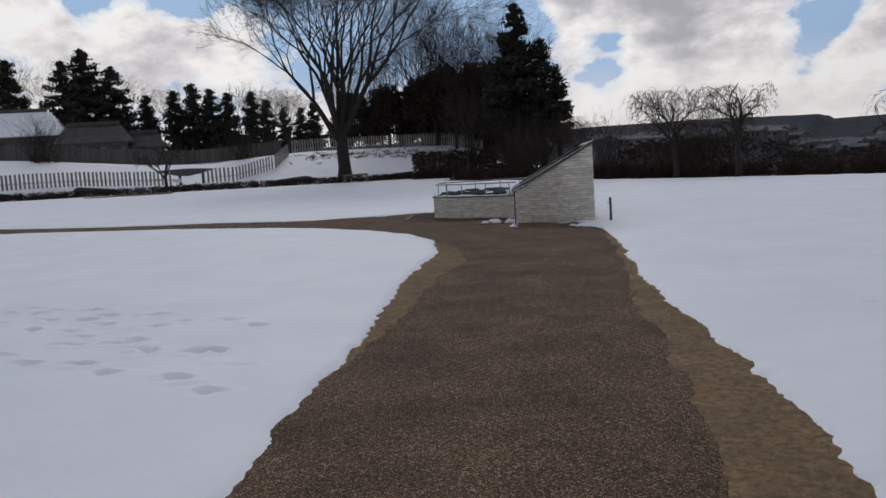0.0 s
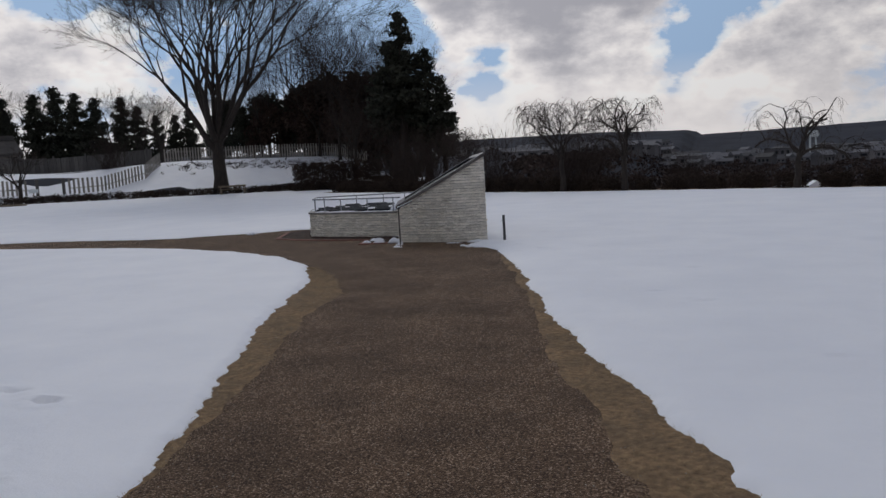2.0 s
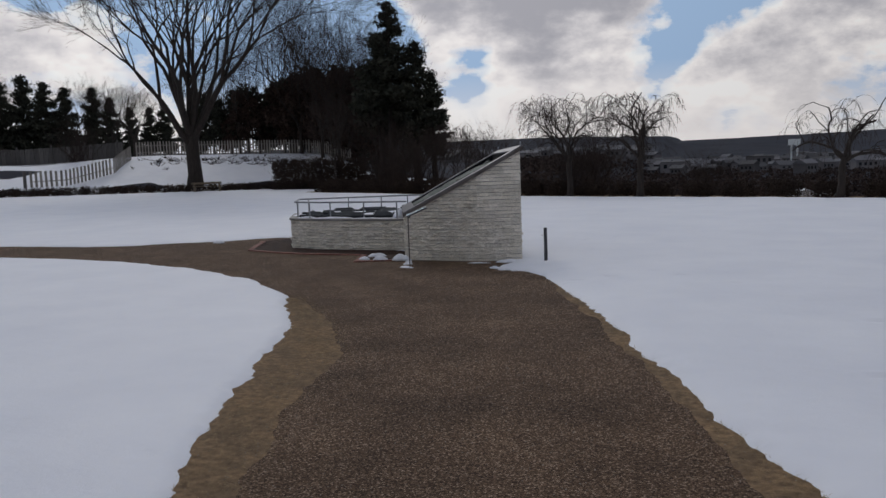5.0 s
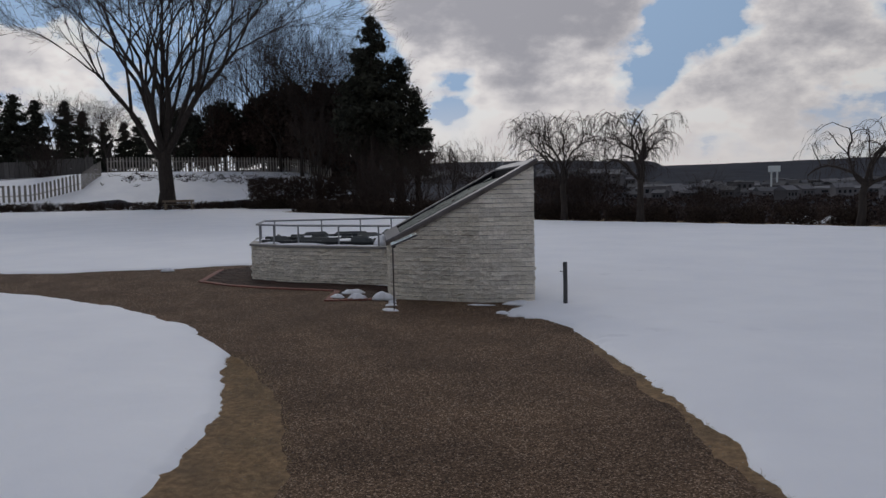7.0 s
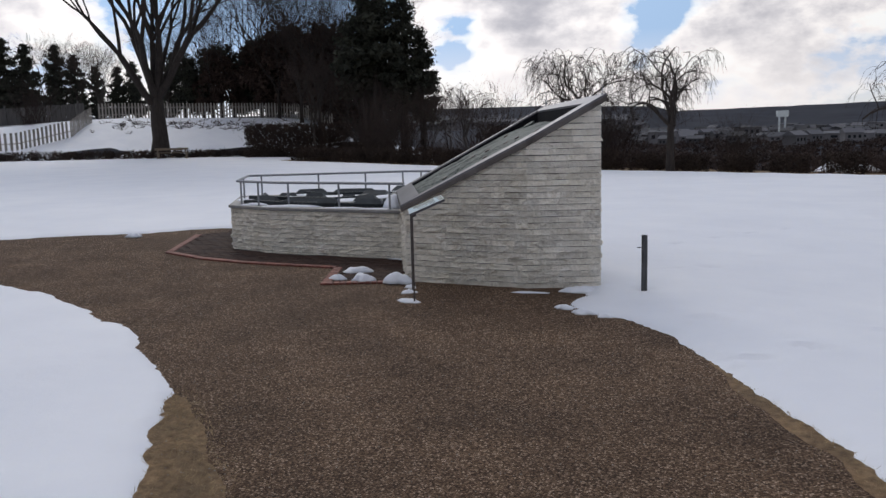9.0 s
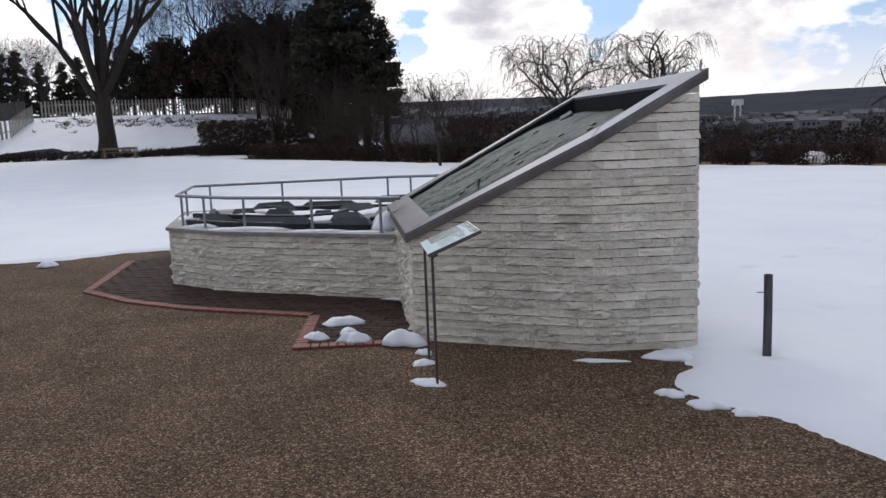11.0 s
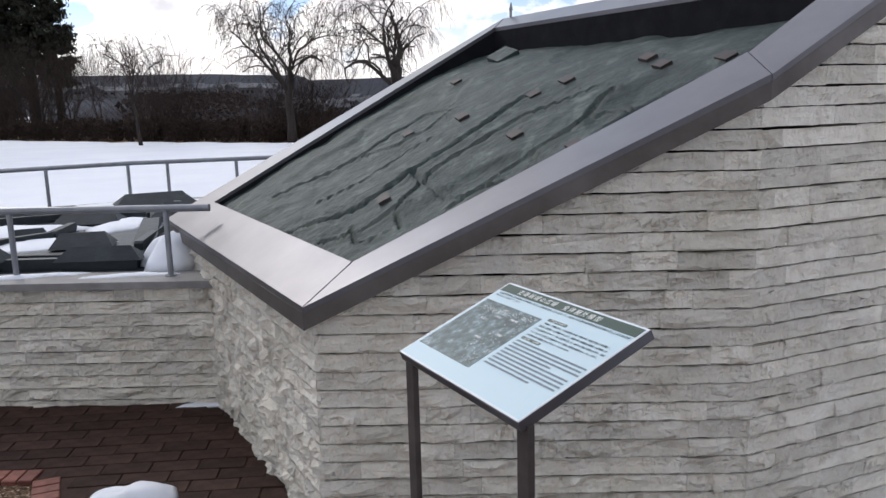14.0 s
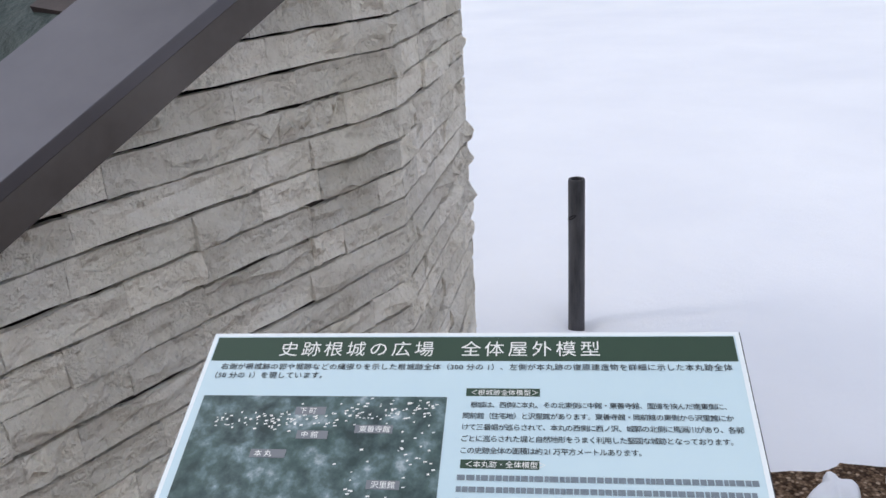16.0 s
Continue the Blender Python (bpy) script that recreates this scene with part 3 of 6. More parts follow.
def face_brick(p, along, out, z0, length, height, rng, top=None, wing=(0, 0)):
    """A split-face stone: a rough face standing proud of its joints."""
    nx, nz = 7, 5
    v = []
    proud = rng.uniform(-0.003, 0.005)
    planes = [(rng.uniform(0.024, 0.050) + proud, rng.uniform(-0.26, 0.26) * min(1, length / 0.2), rng.uniform(-0.10, 0.10), rng.uniform(0.1, 0.9), rng.uniform(0.2, 0.8)) for _ in range(5)]
    z0, height = z0 + rng.uniform(-0.001, 0.001), height + rng.uniform(-0.0015, 0.001)
    for j in range(nz):
        for i in range(nx):
            a, b = i / (nx - 1), j / (nz - 1)
            rim = i in (0, nx - 1) or j in (0, nz - 1)
            d = min(h + ga * (a - ca) + gb * (b - cb) for h, ga, gb, ca, cb in planes)
            if rim:
                d = 0.0165 + 0.45 * max(min(d - 0.014, 0.014), -0.008) + rng.uniform(-0.001, 0.0015)
            else:
                d = min(max(d, 0.006), 0.046) + rng.uniform(-0.005, 0.005)
            ja = 0 if i in (0, nx - 1) else rng.uniform(-0.07, 0.07)
            z = z0 + height * b + (rng.uniform(-0.0018, 0.0018) if rim else rng.uniform(-.008, .008))
            s = length * (a + ja) + (-wing[0] * d if i == 0 else wing[1] * d if i == nx - 1 else 0)
            if top is not None:
                z = min(z, top(p[0] + along[0] * s, p[1] + along[1] * s))
            v.append((p[0] + along[0] * s + out[0] * d, p[1] + along[1] * s + out[1] * d, z))
    rimidx = list(range(nx)) + [nx * j + nx - 1 for j in range(1, nz)] + [nx * (nz - 1) + i for i in range(nx - 2, -1, -1)] + [nx * j for j in range(nz - 2, 0, -1)]
    k = len(v)
    for i in rimidx:
        x, y, z = v[i]
        v.append((x - out[0] * 0.016, y - out[1] * 0.016, z))
    f = [(nx * j + i, nx * j + i + 1, nx * (j + 1) + i + 1, nx * (j + 1) + i) for j in range(nz - 1) for i in range(nx - 1)]
    m = len(rimidx)
    f += [(k + i, k + (i + 1) % m, rimidx[(i + 1) % m], rimidx[i]) for i in range(m)]
    return v, f


def stone_face(parent, a, b, z0, courses, rng, top=None, singles=1000, wings=(0, 0), widths=(0.09, 0.15, 0.20, 0.227, 0.26, 0.34)):
    a, b = np.array(a, float), np.array(b, float)
    length = np.linalg.norm(b - a)
    along = (b - a) / length
    out = np.array([along[1], -along[0]])
    rest, made = [], 0
    for row in range(courses):
        s = -rng.uniform(0, 0.04)
        z = z0 + row * COURSE
        while s < length:
            w = rng.choice(widths)
            if length - (s + w) < 0.08:
                w = length - s + 1e-6
            lo, hi = max(s, 0.0), min(s + w, length)
            s += w
            if hi - lo < 0.025:
                continue
            p = a + along * (lo + 0.0004)
            if top is not None and max(top(*(a + along * lo)), top(*(a + along * hi))) < z + 0.012:
                continue
            v, f = face_brick(p, along, out, z + 0.003, hi - lo - 0.0008, COURSE - 0.0056, rng, top, (wings[0] if lo == 0 else 0, wings[1] if hi == length else 0))
            if made < singles:
                part("brick", v, f, STONE, parent)
                made += 1
            else:
                rest.append((v, f))
    return rest, made


def roof_z(x, y, lift=0.0):
    return 0.883 + lift + 0.513 * x + 0.188 * y


def offset_poly(pts, d):
    """Moves the sides of a counter-clockwise polygon outwards by d."""
    out, n = [], len(pts)
    for i in range(n):
        p0, p1, p2 = (np.array(pts[(i + k) % n], float) for k in (-1, 0, 1))
        e1, e2 = (p1 - p0) / np.linalg.norm(p1 - p0), (p2 - p1) / np.linalg.norm(p2 - p1)
        n1, n2 = np.array([e1[1], -e1[0]]), np.array([e2[1], -e2[0]])
        m = (n1 + n2) / (1 + n1 @ n2)
        out.append(tuple(p1 + m * d))
    return out


INNER = [(0.13, 0.09), (1.965, 0.145), (1.12, 2.35), (-0.55, 1.95)]


def bed_point(u, v):
    c = [np.array(p) for p in INNER]
    p = (1 - u) * (1 - v) * c[0] + u * (1 - v) * c[1] + u * v * c[2] + (1 - u) * v * c[3]
    y = p[1] - 0.165 * (1 - v) * min(u / 0.735, (1 - u) / 0.265)
    return p[0], y, roof_z(p[0], y, -0.020) - 0.11 * u ** 6


MOATS = [[(0.01, 0.45), (0.09, 0.37), (0.18, 0.34), (0.3, 0.36), (0.44, 0.38), (0.56, 0.41), (0.65, 0.43)],
         [(0.04, 0.27), (0.11, 0.21), (0.19, 0.21), (0.31, 0.29), (0.44, 0.31), (0.55, 0.31), (0.68, 0.26)],
         [(0.23, 0.08), (0.37, 0.12), (0.46, 0.12), (0.53, 0.13), (0.62, 0.19), (0.66, 0.2)],
         [(0.53, 0.13), (0.57, 0.12), (0.58, 0.05), (0.59, 0.03)],
         [(0.5, 0.04), (0.57, 0.05), (0.67, 0.08), (0.73, 0.05)],
         [(0.3, 0.36), (0.27, 0.24), (0.25, 0.12), (0.33, 0.07)],
         [(0.11, 0.75), (0.22, 0.72), (0.33, 0.69), (0.44, 0.71), (0.55, 0.72), (0.59, 0.65)],
         [(0.11, 0.26), (0.07, 0.15), (0.15, 0.12), (0.18, 0.2)],
         [(0.33, 0.69), (0.39, 0.59), (0.48, 0.58), (0.57, 0.62)],
         [(0.13, 0.53), (0.23, 0.49), (0.36, 0.52), (0.44, 0.49)]]
NAME_PLATES = [(0.77, 0.2), (0.81, 0.27), (0.71, 0.39), (0.64, 0.41), (0.53, 0.52), (0.44, 0.62), (0.47, 0.24), (0.79, 0.08), (0.45, 0.04), (0.2, 0.29), (0.72, 0.82)]


def build_monument():
    rng = random.Random(11)
    mon = thing("relief_monument", "slanted pale stone monument with a steel-framed bronze relief map", "monument")
    core = offset_poly(MONUMENT, -0.002)
    v, f = prism(core, -0.05, [roof_z(x, y, -0.29) for x, y in core])
    part("core_wall", v, f, JOINT, mon, "dark recessed mortar between the facing stones")
    under = lambda x, y: roof_z(x, y, -0.040)
    rest, n1 = stone_face(mon, FRONT_R, KINK, 0.0, 32, rng, under, 300, (0.75, 0.30))
    more, n2 = stone_face(mon, KINK, BACK_R, 0.0, 32, rng, under, 300 - n1, (0.30, 0.7))
    r3, n3 = stone_face(mon, FRONT_L, FRONT_R, 0.0, 14, rng, under, max(0, 300 - n1 - n2), (0, 0.75), (0.07, 0.10, 0.13, 0.17))
    r4, _ = stone_face(mon, BACK_R, BACK_L, 0.0, 32, rng, under, 0, (0.7, 0))
    r5, _ = stone_face(mon, BACK_L, FRONT_L, 0.0, 32, rng, under, 0)
    v, f = join(rest + more + r3 + r4 + r5)
    tagged(part("facing_stones", v, f, STONE_FAR, mon, "pale split-face facing stones laid in thin courses"), kind="stuff")
    outer = offset_poly(MONUMENT, 0.055)
    # flat frame boards, mitred, and fascia boards
    o = {k: outer[i] for i, k in enumerate(("fr", "k", "br", "bl", "fl"))}
    i = {k: INNER[j] for j, k in enumerate(("fr", "br", "bl", "fl"))}
    ik = i["k"] = (i["fr"][0] * 0.265 + i["br"][0] * 0.735, i["fr"][1] * 0.265 + i["br"][1] * 0.735 - 0.165)
    boards = [("front_board", [o["fl"], o["fr"], i["fr"], i["fl"]]), ("side_board", [o["fr"], o["k"], ik, i["fr"]]), ("side_board", [o["k"], o["br"], i["br"], ik]),
              ("top_board", [o["br"], o["bl"], i["bl"], i["br"]]), ("side_board", [o["bl"], o["fl"], i["fl"], i["bl"]])]
    for name, pts in boards:
        c = np.mean(pts, axis=0)
        pts = [tuple(np.array(p) + (c - p) / np.linalg.norm(c - p) * 0.0012) for p in pts]
        v, f = prism(pts, [roof_z(x, y, 0.008) for x, y in pts], [roof_z(x, y, 0.030) for x, y in pts], 0.002)
        part(name, v, f, STEEL, mon, "mitred brushed steel board")
    for a, b in (("fl", "fr"), ("fr", "k"), ("k", "br"), ("br", "bl"), ("bl", "fl")):
        (ax, ay), (bx, by) = o[a], o[b]
        d = np.array([bx - ax, by - ay])
        d /= np.linalg.norm(d)
        n = np.array([-d[1], d[0]]) * 0.012
        pts = [(ax, ay), (bx, by), (bx + n[0] - d[0] * .01, by + n[1] - d[1] * .01), (ax + n[0] + d[0] * .01, ay + n[1] + d[1] * .01)]
        v, f = prism(pts, [roof_z(x, y, -0.050) for x, y in pts], [roof_z(x, y, 0.0075) for x, y in pts])
        part("fascia", v, f, FASCIA, mon, "folded steel fascia, coloured dark like the ground it reflects")
    # inner upstands of the frame
    for a, b in (("fr", "k"), ("k", "br"), ("br", "bl"), ("bl", "fl"), ("fl", "fr")):
        (ax, ay), (bx, by) = i[a], i[b]
        d = np.array([bx - ax, by - ay])
        d /= np.linalg.norm(d)
        n = np.array([d[1], -d[0]]) * 0.01
        pts = [(ax, ay), (ax + n[0], ay + n[1]), (bx + n[0], by + n[1]), (bx, by)]
        v, f = prism(pts, [roof_z(x, y, -0.28) for x, y in pts], [roof_z(x, y, 0.0075) for x, y in pts])
        part("upstand", v, f, BLACK, mon, "black inner edge of the frame")
    # relief bed
    nu, nv = 150, 110
    uu, vv = np.meshgrid(np.linspace(0, 1, nu), np.linspace(0, 1, nv))
    u, w = uu.ravel(), vv.ravel()
    c = np.array(INNER)
    xy = ((1 - u) * (1 - w))[:, None] * c[0] + (u * (1 - w))[:, None] * c[1] + (u * w)[:, None] * c[2] + ((1 - u) * w)[:, None] * c[3]
    xy[:, 1] -= 0.165 * (1 - w) * np.minimum(u / 0.735, (1 - u) / 0.265)
    z = roof_z(xy[:, 0], xy[:, 1], -0.020) - 0.11 * u ** 6
    relief = 0.009 * lattice_noise(u, w, 0.11, 5) + 0.004 * lattice_noise(w, u, 0.03, 2) * smooth_step(0.7, 0.1, u)
    terrace = 0.008 * np.sign(lattice_noise(u + 3, w + 1, 0.22, 2)) * smooth_step(0.0, 0.06, np.abs(lattice_noise(u + 3, w + 1, 0.22, 2)))
    for k, line in enumerate(MOATS):
        best = np.full(u.shape, 9.0)
        for (a0, a1), (b0, b1) in zip(line, line[1:]):
            e0, e1 = (b0 - a0) * 2.2, (b1 - a1) * 2.2
            p0, p1 = (u - a0) * 2.2, (w - a1) * 2.2
            t = np.clip((p0 * e0 + p1 * e1) / (e0 * e0 + e1 * e1), 0, 1)
            best = np.minimum(best, np.hypot(p0 - t * e0, p1 - t * e1))
        best = best + 0.006 * lattice_noise(u, w, 0.06, 2)
        width = (0.026, 0.017, 0.014, 0.014, 0.034, 0.014, 0.02, 0.01, 0.014, 0.012)[k]
        relief = relief - 0.020 * smooth_step(width, width * 0.35, best) + 0.006 * np.exp(-((best - width * 1.4) / 0.01) ** 2)
    _, _, f = tensor(np.arange(nu), np.arange(nv))
    part("relief_map", np.stack([xy[:, 0], xy[:, 1], z + 1.5 * relief + terrace], 1), f, BRONZE, mon, "greenish bronze relief of a landscape with moats", smooth=True)
    slope = Vector((-0.513, -0.188, 1)).normalized()
    e1 = Vector((1, 0, 0.513)).normalized()
    e2 = slope.cross(e1)
    for name, (pu, pv), lx, ly in [("name_plate", q, 0.085, 0.030) for q in NAME_PLATES] + [("title_plate", (0.9, 0.84), 0.21, 0.13)]:
        x, y, z = bed_point(pu, pv)
        base = Vector((x, y, z)) + slope * 0.005
        v = [base + e1 * (a * lx * 0.5 * 0.62) + e2 * (b * ly * 1.3) + slope * h for h in (-0.012, 0.014) for a, b in ((-1, -1), (1, -1), (1, 1), (-1, 1))]
        if name == "title_plate":
            v = [base + e1 * (a * 0.065) + e2 * (b * 0.115) + slope * h for h in (-0.012, 0.030) for a, b in ((-1, -1), (1, -1), (1, 1), (-1, 1))]
        f = [(3, 2, 1, 0), (4, 5, 6, 7), (0, 1, 5, 4), (1, 2, 6, 5), (2, 3, 7, 6), (3, 0, 4, 7)]
        part(name, v, f, BRONZE if name == "title_plate" else PLAQUE, mon, "green bronze title plate" if name == "title_plate" else "small raised copper name plate")
    for x, y in (o["br"], o["bl"]):
        x, y = x - 0.05 if x > 1.5 else x + 0.03, y + 0.05 if x > 1.5 else y - 0.06
        z = roof_z(x, y, 0.028)
        v, f = join([tube([(x, y, z), (x, y, z + 0.05)], 0.008, 6), tube([(x, y, z + 0.04), (x + .003, y, z + 0.085)], [0.013, 0.004], 6)])
        part("snow_peg", v, f, RAILING, mon, "short steel peg on the frame")
    return mon


def build_basin():
    rng = random.Random(21)
    b = thing("relief_basin", "low stone-faced basin with grey coping round a dark bronze castle model", "monument")
    n = len(BASIN)
    v, f = prism(BASIN[::-1], -0.05, 0.60)
    part("core_wall", v, f, JOINT, b, "dark recessed mortar and filling")
    rest, total = [], 0
    for k in range(7):
        a, c = BASIN[k + 1], BASIN[k]
        r, m = stone_face(b, a, c, -0.01, 10, rng, None, 150 if k < 2 else 0, (0.2, 0.1 if k else 0))
        rest += r
    v, f = join(rest)
    tagged(part("facing_stones", v, f, STONE_FAR, b, "pale split-face facing stones"), kind="stuff")
    outer = offset_poly(BASIN[::-1], 0.045)[::-1]
    inner = offset_poly(BASIN[::-1], -0.20)[::-1]
    for k in range(6):
        p, q = outer[k], outer[k + 1]
        pi, qi = inner[k], inner[k + 1]
        if k == 0:
            p, pi = (-0.505, 1.385), (-0.60, 1.66)
        pts = [q, p, pi, qi]
        c = np.mean(pts, axis=0)
        pts = [tuple(np.array(s) + (c - s) / np.linalg.norm(c - s) * 0.0015) for s in pts]
        v, f = prism(pts, 0.641, 0.678, 0.004)
        part("coping", v, f, CAPSTONE, b, "flat grey coping slab with snow on it")
    v, f = prism(offset_poly(BASIN[::-1], -0.006), 0.601, 0.6405)
    part("bedding", v, f, JOINT, b)
    # dark cast model of roofs and terraces inside
    pts = offset_poly(BASIN[::-1], -0.215)
    v, f = prism(pts, 0.6, 0.675)
    part("model_base", v, f, BRONZE_DARK, b, "dark wet bronze ground of the castle model")
    
    blocks = [(-2.95, 2.35, .5, 0.10, 0.11, -0.35), (-2.2, 2.12, 1.0, 0.12, 0.075, -0.15), (-1.15, 1.88, 0.5, 0.12, 0.09, -0.1), (-2.35, 2.75, 0.34, 0.16, 0.12, 0.1),
              (-1.35, 2.30, 0.36, 0.22, 0.12, 0.1), (-3.25, 2.9, 0.6, 0.12, 0.10, -1.0), (-2.0, 3.5, 0.9, 0.2, 0.14, 0.2), (-1.05, 2.75, 0.10, 1.3, 0.13, 0.1),
              (-0.75, 2.40, 0.35, 0.34, 0.13, 0.4), (-0.85, 3.5, 0.8, 0.3, 0.15, 0.2), (-2.8, 3.6, 0.6, 0.2, 0.12, 0.6), (-0.25, 3.3, 0.6, 0.4, 0.14, 0.1), (-1.3, 4.2, 0.7, 0.3, 0.14, 0.3),
              (-1.75, 2.62, 0.22, 0.16, 0.10, 0.3), (-2.9, 2.95, 0.3, 0.2, 0.10, 0.5), (-1.55, 3.25, 0.5, 0.22, 0.13, -0.1), (-2.45, 3.15, 0.26, 0.2, 0.11, 0.9), (-1.8, 1.98, 0.3, 0.14, 0.10, -0.1)]
    terrace = [(-0.72, 1.98), (-0.70, 3.70), (-1.40, 4.30), (-2.30, 4.05), (-3.35, 3.50), (-3.20, 2.62), (-2.20, 2.20)]
    v, f = prism(terrace, 0.6755, 0.722, 0.004)
    part("model_terrace", v, f, BRONZE_DARK, b, "dark wet bronze terrace of the castle model")
    for k, bank in enumerate(([(-3.35, 2.42), (-2.75, 2.18), (-2.1, 2.02), (-1.3, 1.90), (-0.8, 1.95)], [(-3.45, 2.75), (-3.1, 2.62), (-2.5, 2.45), (-1.9, 2.36), (-1.62, 2.62), (-1.60, 3.0)],
                              [(-1.0, 2.1), (-0.98, 2.7), (-0.9, 3.4), (-1.1, 4.0)], [(-2.9, 3.5), (-2.2, 3.35), (-1.7, 3.5), (-1.2, 3.4)])):
        for (ax, ay), (bx, by) in zip(bank, bank[1:]):
            L = math.hypot(bx - ax, by - ay)
            base, high = (0.676, 0.735) if k in (0,) else (0.7225, 0.775)
            v, f = slab((ax + bx) / 2, (ay + by) / 2, base, high, L * 1.02, 0.05, math.atan2(by - ay, bx - ax), 0.012)
            part("model_bank", v, f, BRONZE_DARK, b, "cast bronze earth bank between the terraces")
    for cx, cy, lx, ly, h, ang in blocks:
        h, lx, ly = h * 0.55 + 0.075, lx * 0.8, ly * 0.75
        base = slab(cx, cy, 0.67, 0.67 + h * 0.45, lx, ly, ang, 0.006)
        c, s = math.cos(ang), math.sin(ang)
        hx, hy, z = lx / 2 + 0.03, ly / 2 + 0.03, 0.67 + h * 0.45
        loc = [(-hx, -hy, z), (hx, -hy, z), (hx, hy, z), (-hx, hy, z), (-hx * 0.7, 0, 0.67 + h), (hx * 0.7, 0, 0.67 + h)]
        roof = ([(cx + c * x - s * y, cy + s * x + c * y, q) for x, y, q in loc], [(0, 1, 5, 4), (2, 3, 4, 5), (1, 2, 5), (3, 0, 4), (3, 2, 1, 0)])
        v, f = join([base, roof])
        part("model_building", v, f, BRONZE_DARK, b, "small cast bronze hall with a hipped roof")
    return b


def build_railing():
    r = thing("handrail", "low grey painted steel handrail on round posts above the basin coping", "railing")
    top = [(-0.52, 1.52), (-2.60, 1.93), (-3.42, 2.33), (-4.05, 3.83), (-1.55, 4.75), (-0.30, 4.83), (0.55, 4.58)]
    for k, (a, c) in enumerate(zip(top, top[1:])):
        z = 1.022
        v, f = tube([(a[0], a[1], z), (c[0], c[1], z)], 0.0185, 12)
        part("rail", v, f, RAILING, r, "round grey handrail tube")
    posts = [(-3.34, 2.29), (-2.96, 2.105), (-2.37, 1.885), (-1.53, 1.72), (-0.74, 1.565), (-3.73, 3.08), (-3.85, 3.905), (-2.95, 4.235), (-2.20, 4.51), (-1.60, 4.73), (-1.28, 4.767), (-0.70, 4.805), (-0.15, 4.785)]
    for x, y in posts:
        v, f = tube([(x, y, 0.678), (x, y, 1.010)], 0.0145, 10)
        part("post", v, f, RAILING, r, "round grey steel post")
        v, f = tube([(x, y, 0.678), (x, y, 0.684)], 0.03, 12)
        part("base_plate", v, f, RAILING, r)


def snow_lump(name, cx, cy, z, rx, ry, h, seed, label, lobes=5):
    rng = random.Random(seed)
    n, rings = 36, 7
    v = [(cx, cy, z + h)]
    ph = [(rng.uniform(0, 6.28), rng.uniform(0.10, 0.26) / (k * 0.6 + 1)) for k in range(lobes + 1)]
    for j in range(1, rings + 1):
        t = j / rings
        for i in range(n):
            a = 2 * math.pi * i / n
            k = 1 + sum(am * math.sin((q + 2) * a + p) for q, (p, am) in enumerate(ph))
            x, y = cx + rx * k * t * math.cos(a), cy + ry * k * t * math.sin(a)
            q = h * (1 - t ** 2.6) * (1 + 0.35 * float(lattice_noise(x * 1.0, y * 1.0, max(rx, ry) * 0.4, 2)))
            v.append((x, y, z + (q if j < rings else -0.004)))
    f = [(0, 1 + i, 1 + (i + 1) % n) for i in range(n)]
    f += [(1 + (j - 1) * n + i, 1 + j * n + i, 1 + j * n + (i + 1) % n, 1 + (j - 1) * n + (i + 1) % n) for j in range(1, rings) for i in range(n)]
    f.append(tuple(range(1 + (rings - 1) * n, 1 + rings * n))[::-1])
    ob = part(name, v, f, SNOW, None, label, True)
    return tagged(ob, label, "snow")


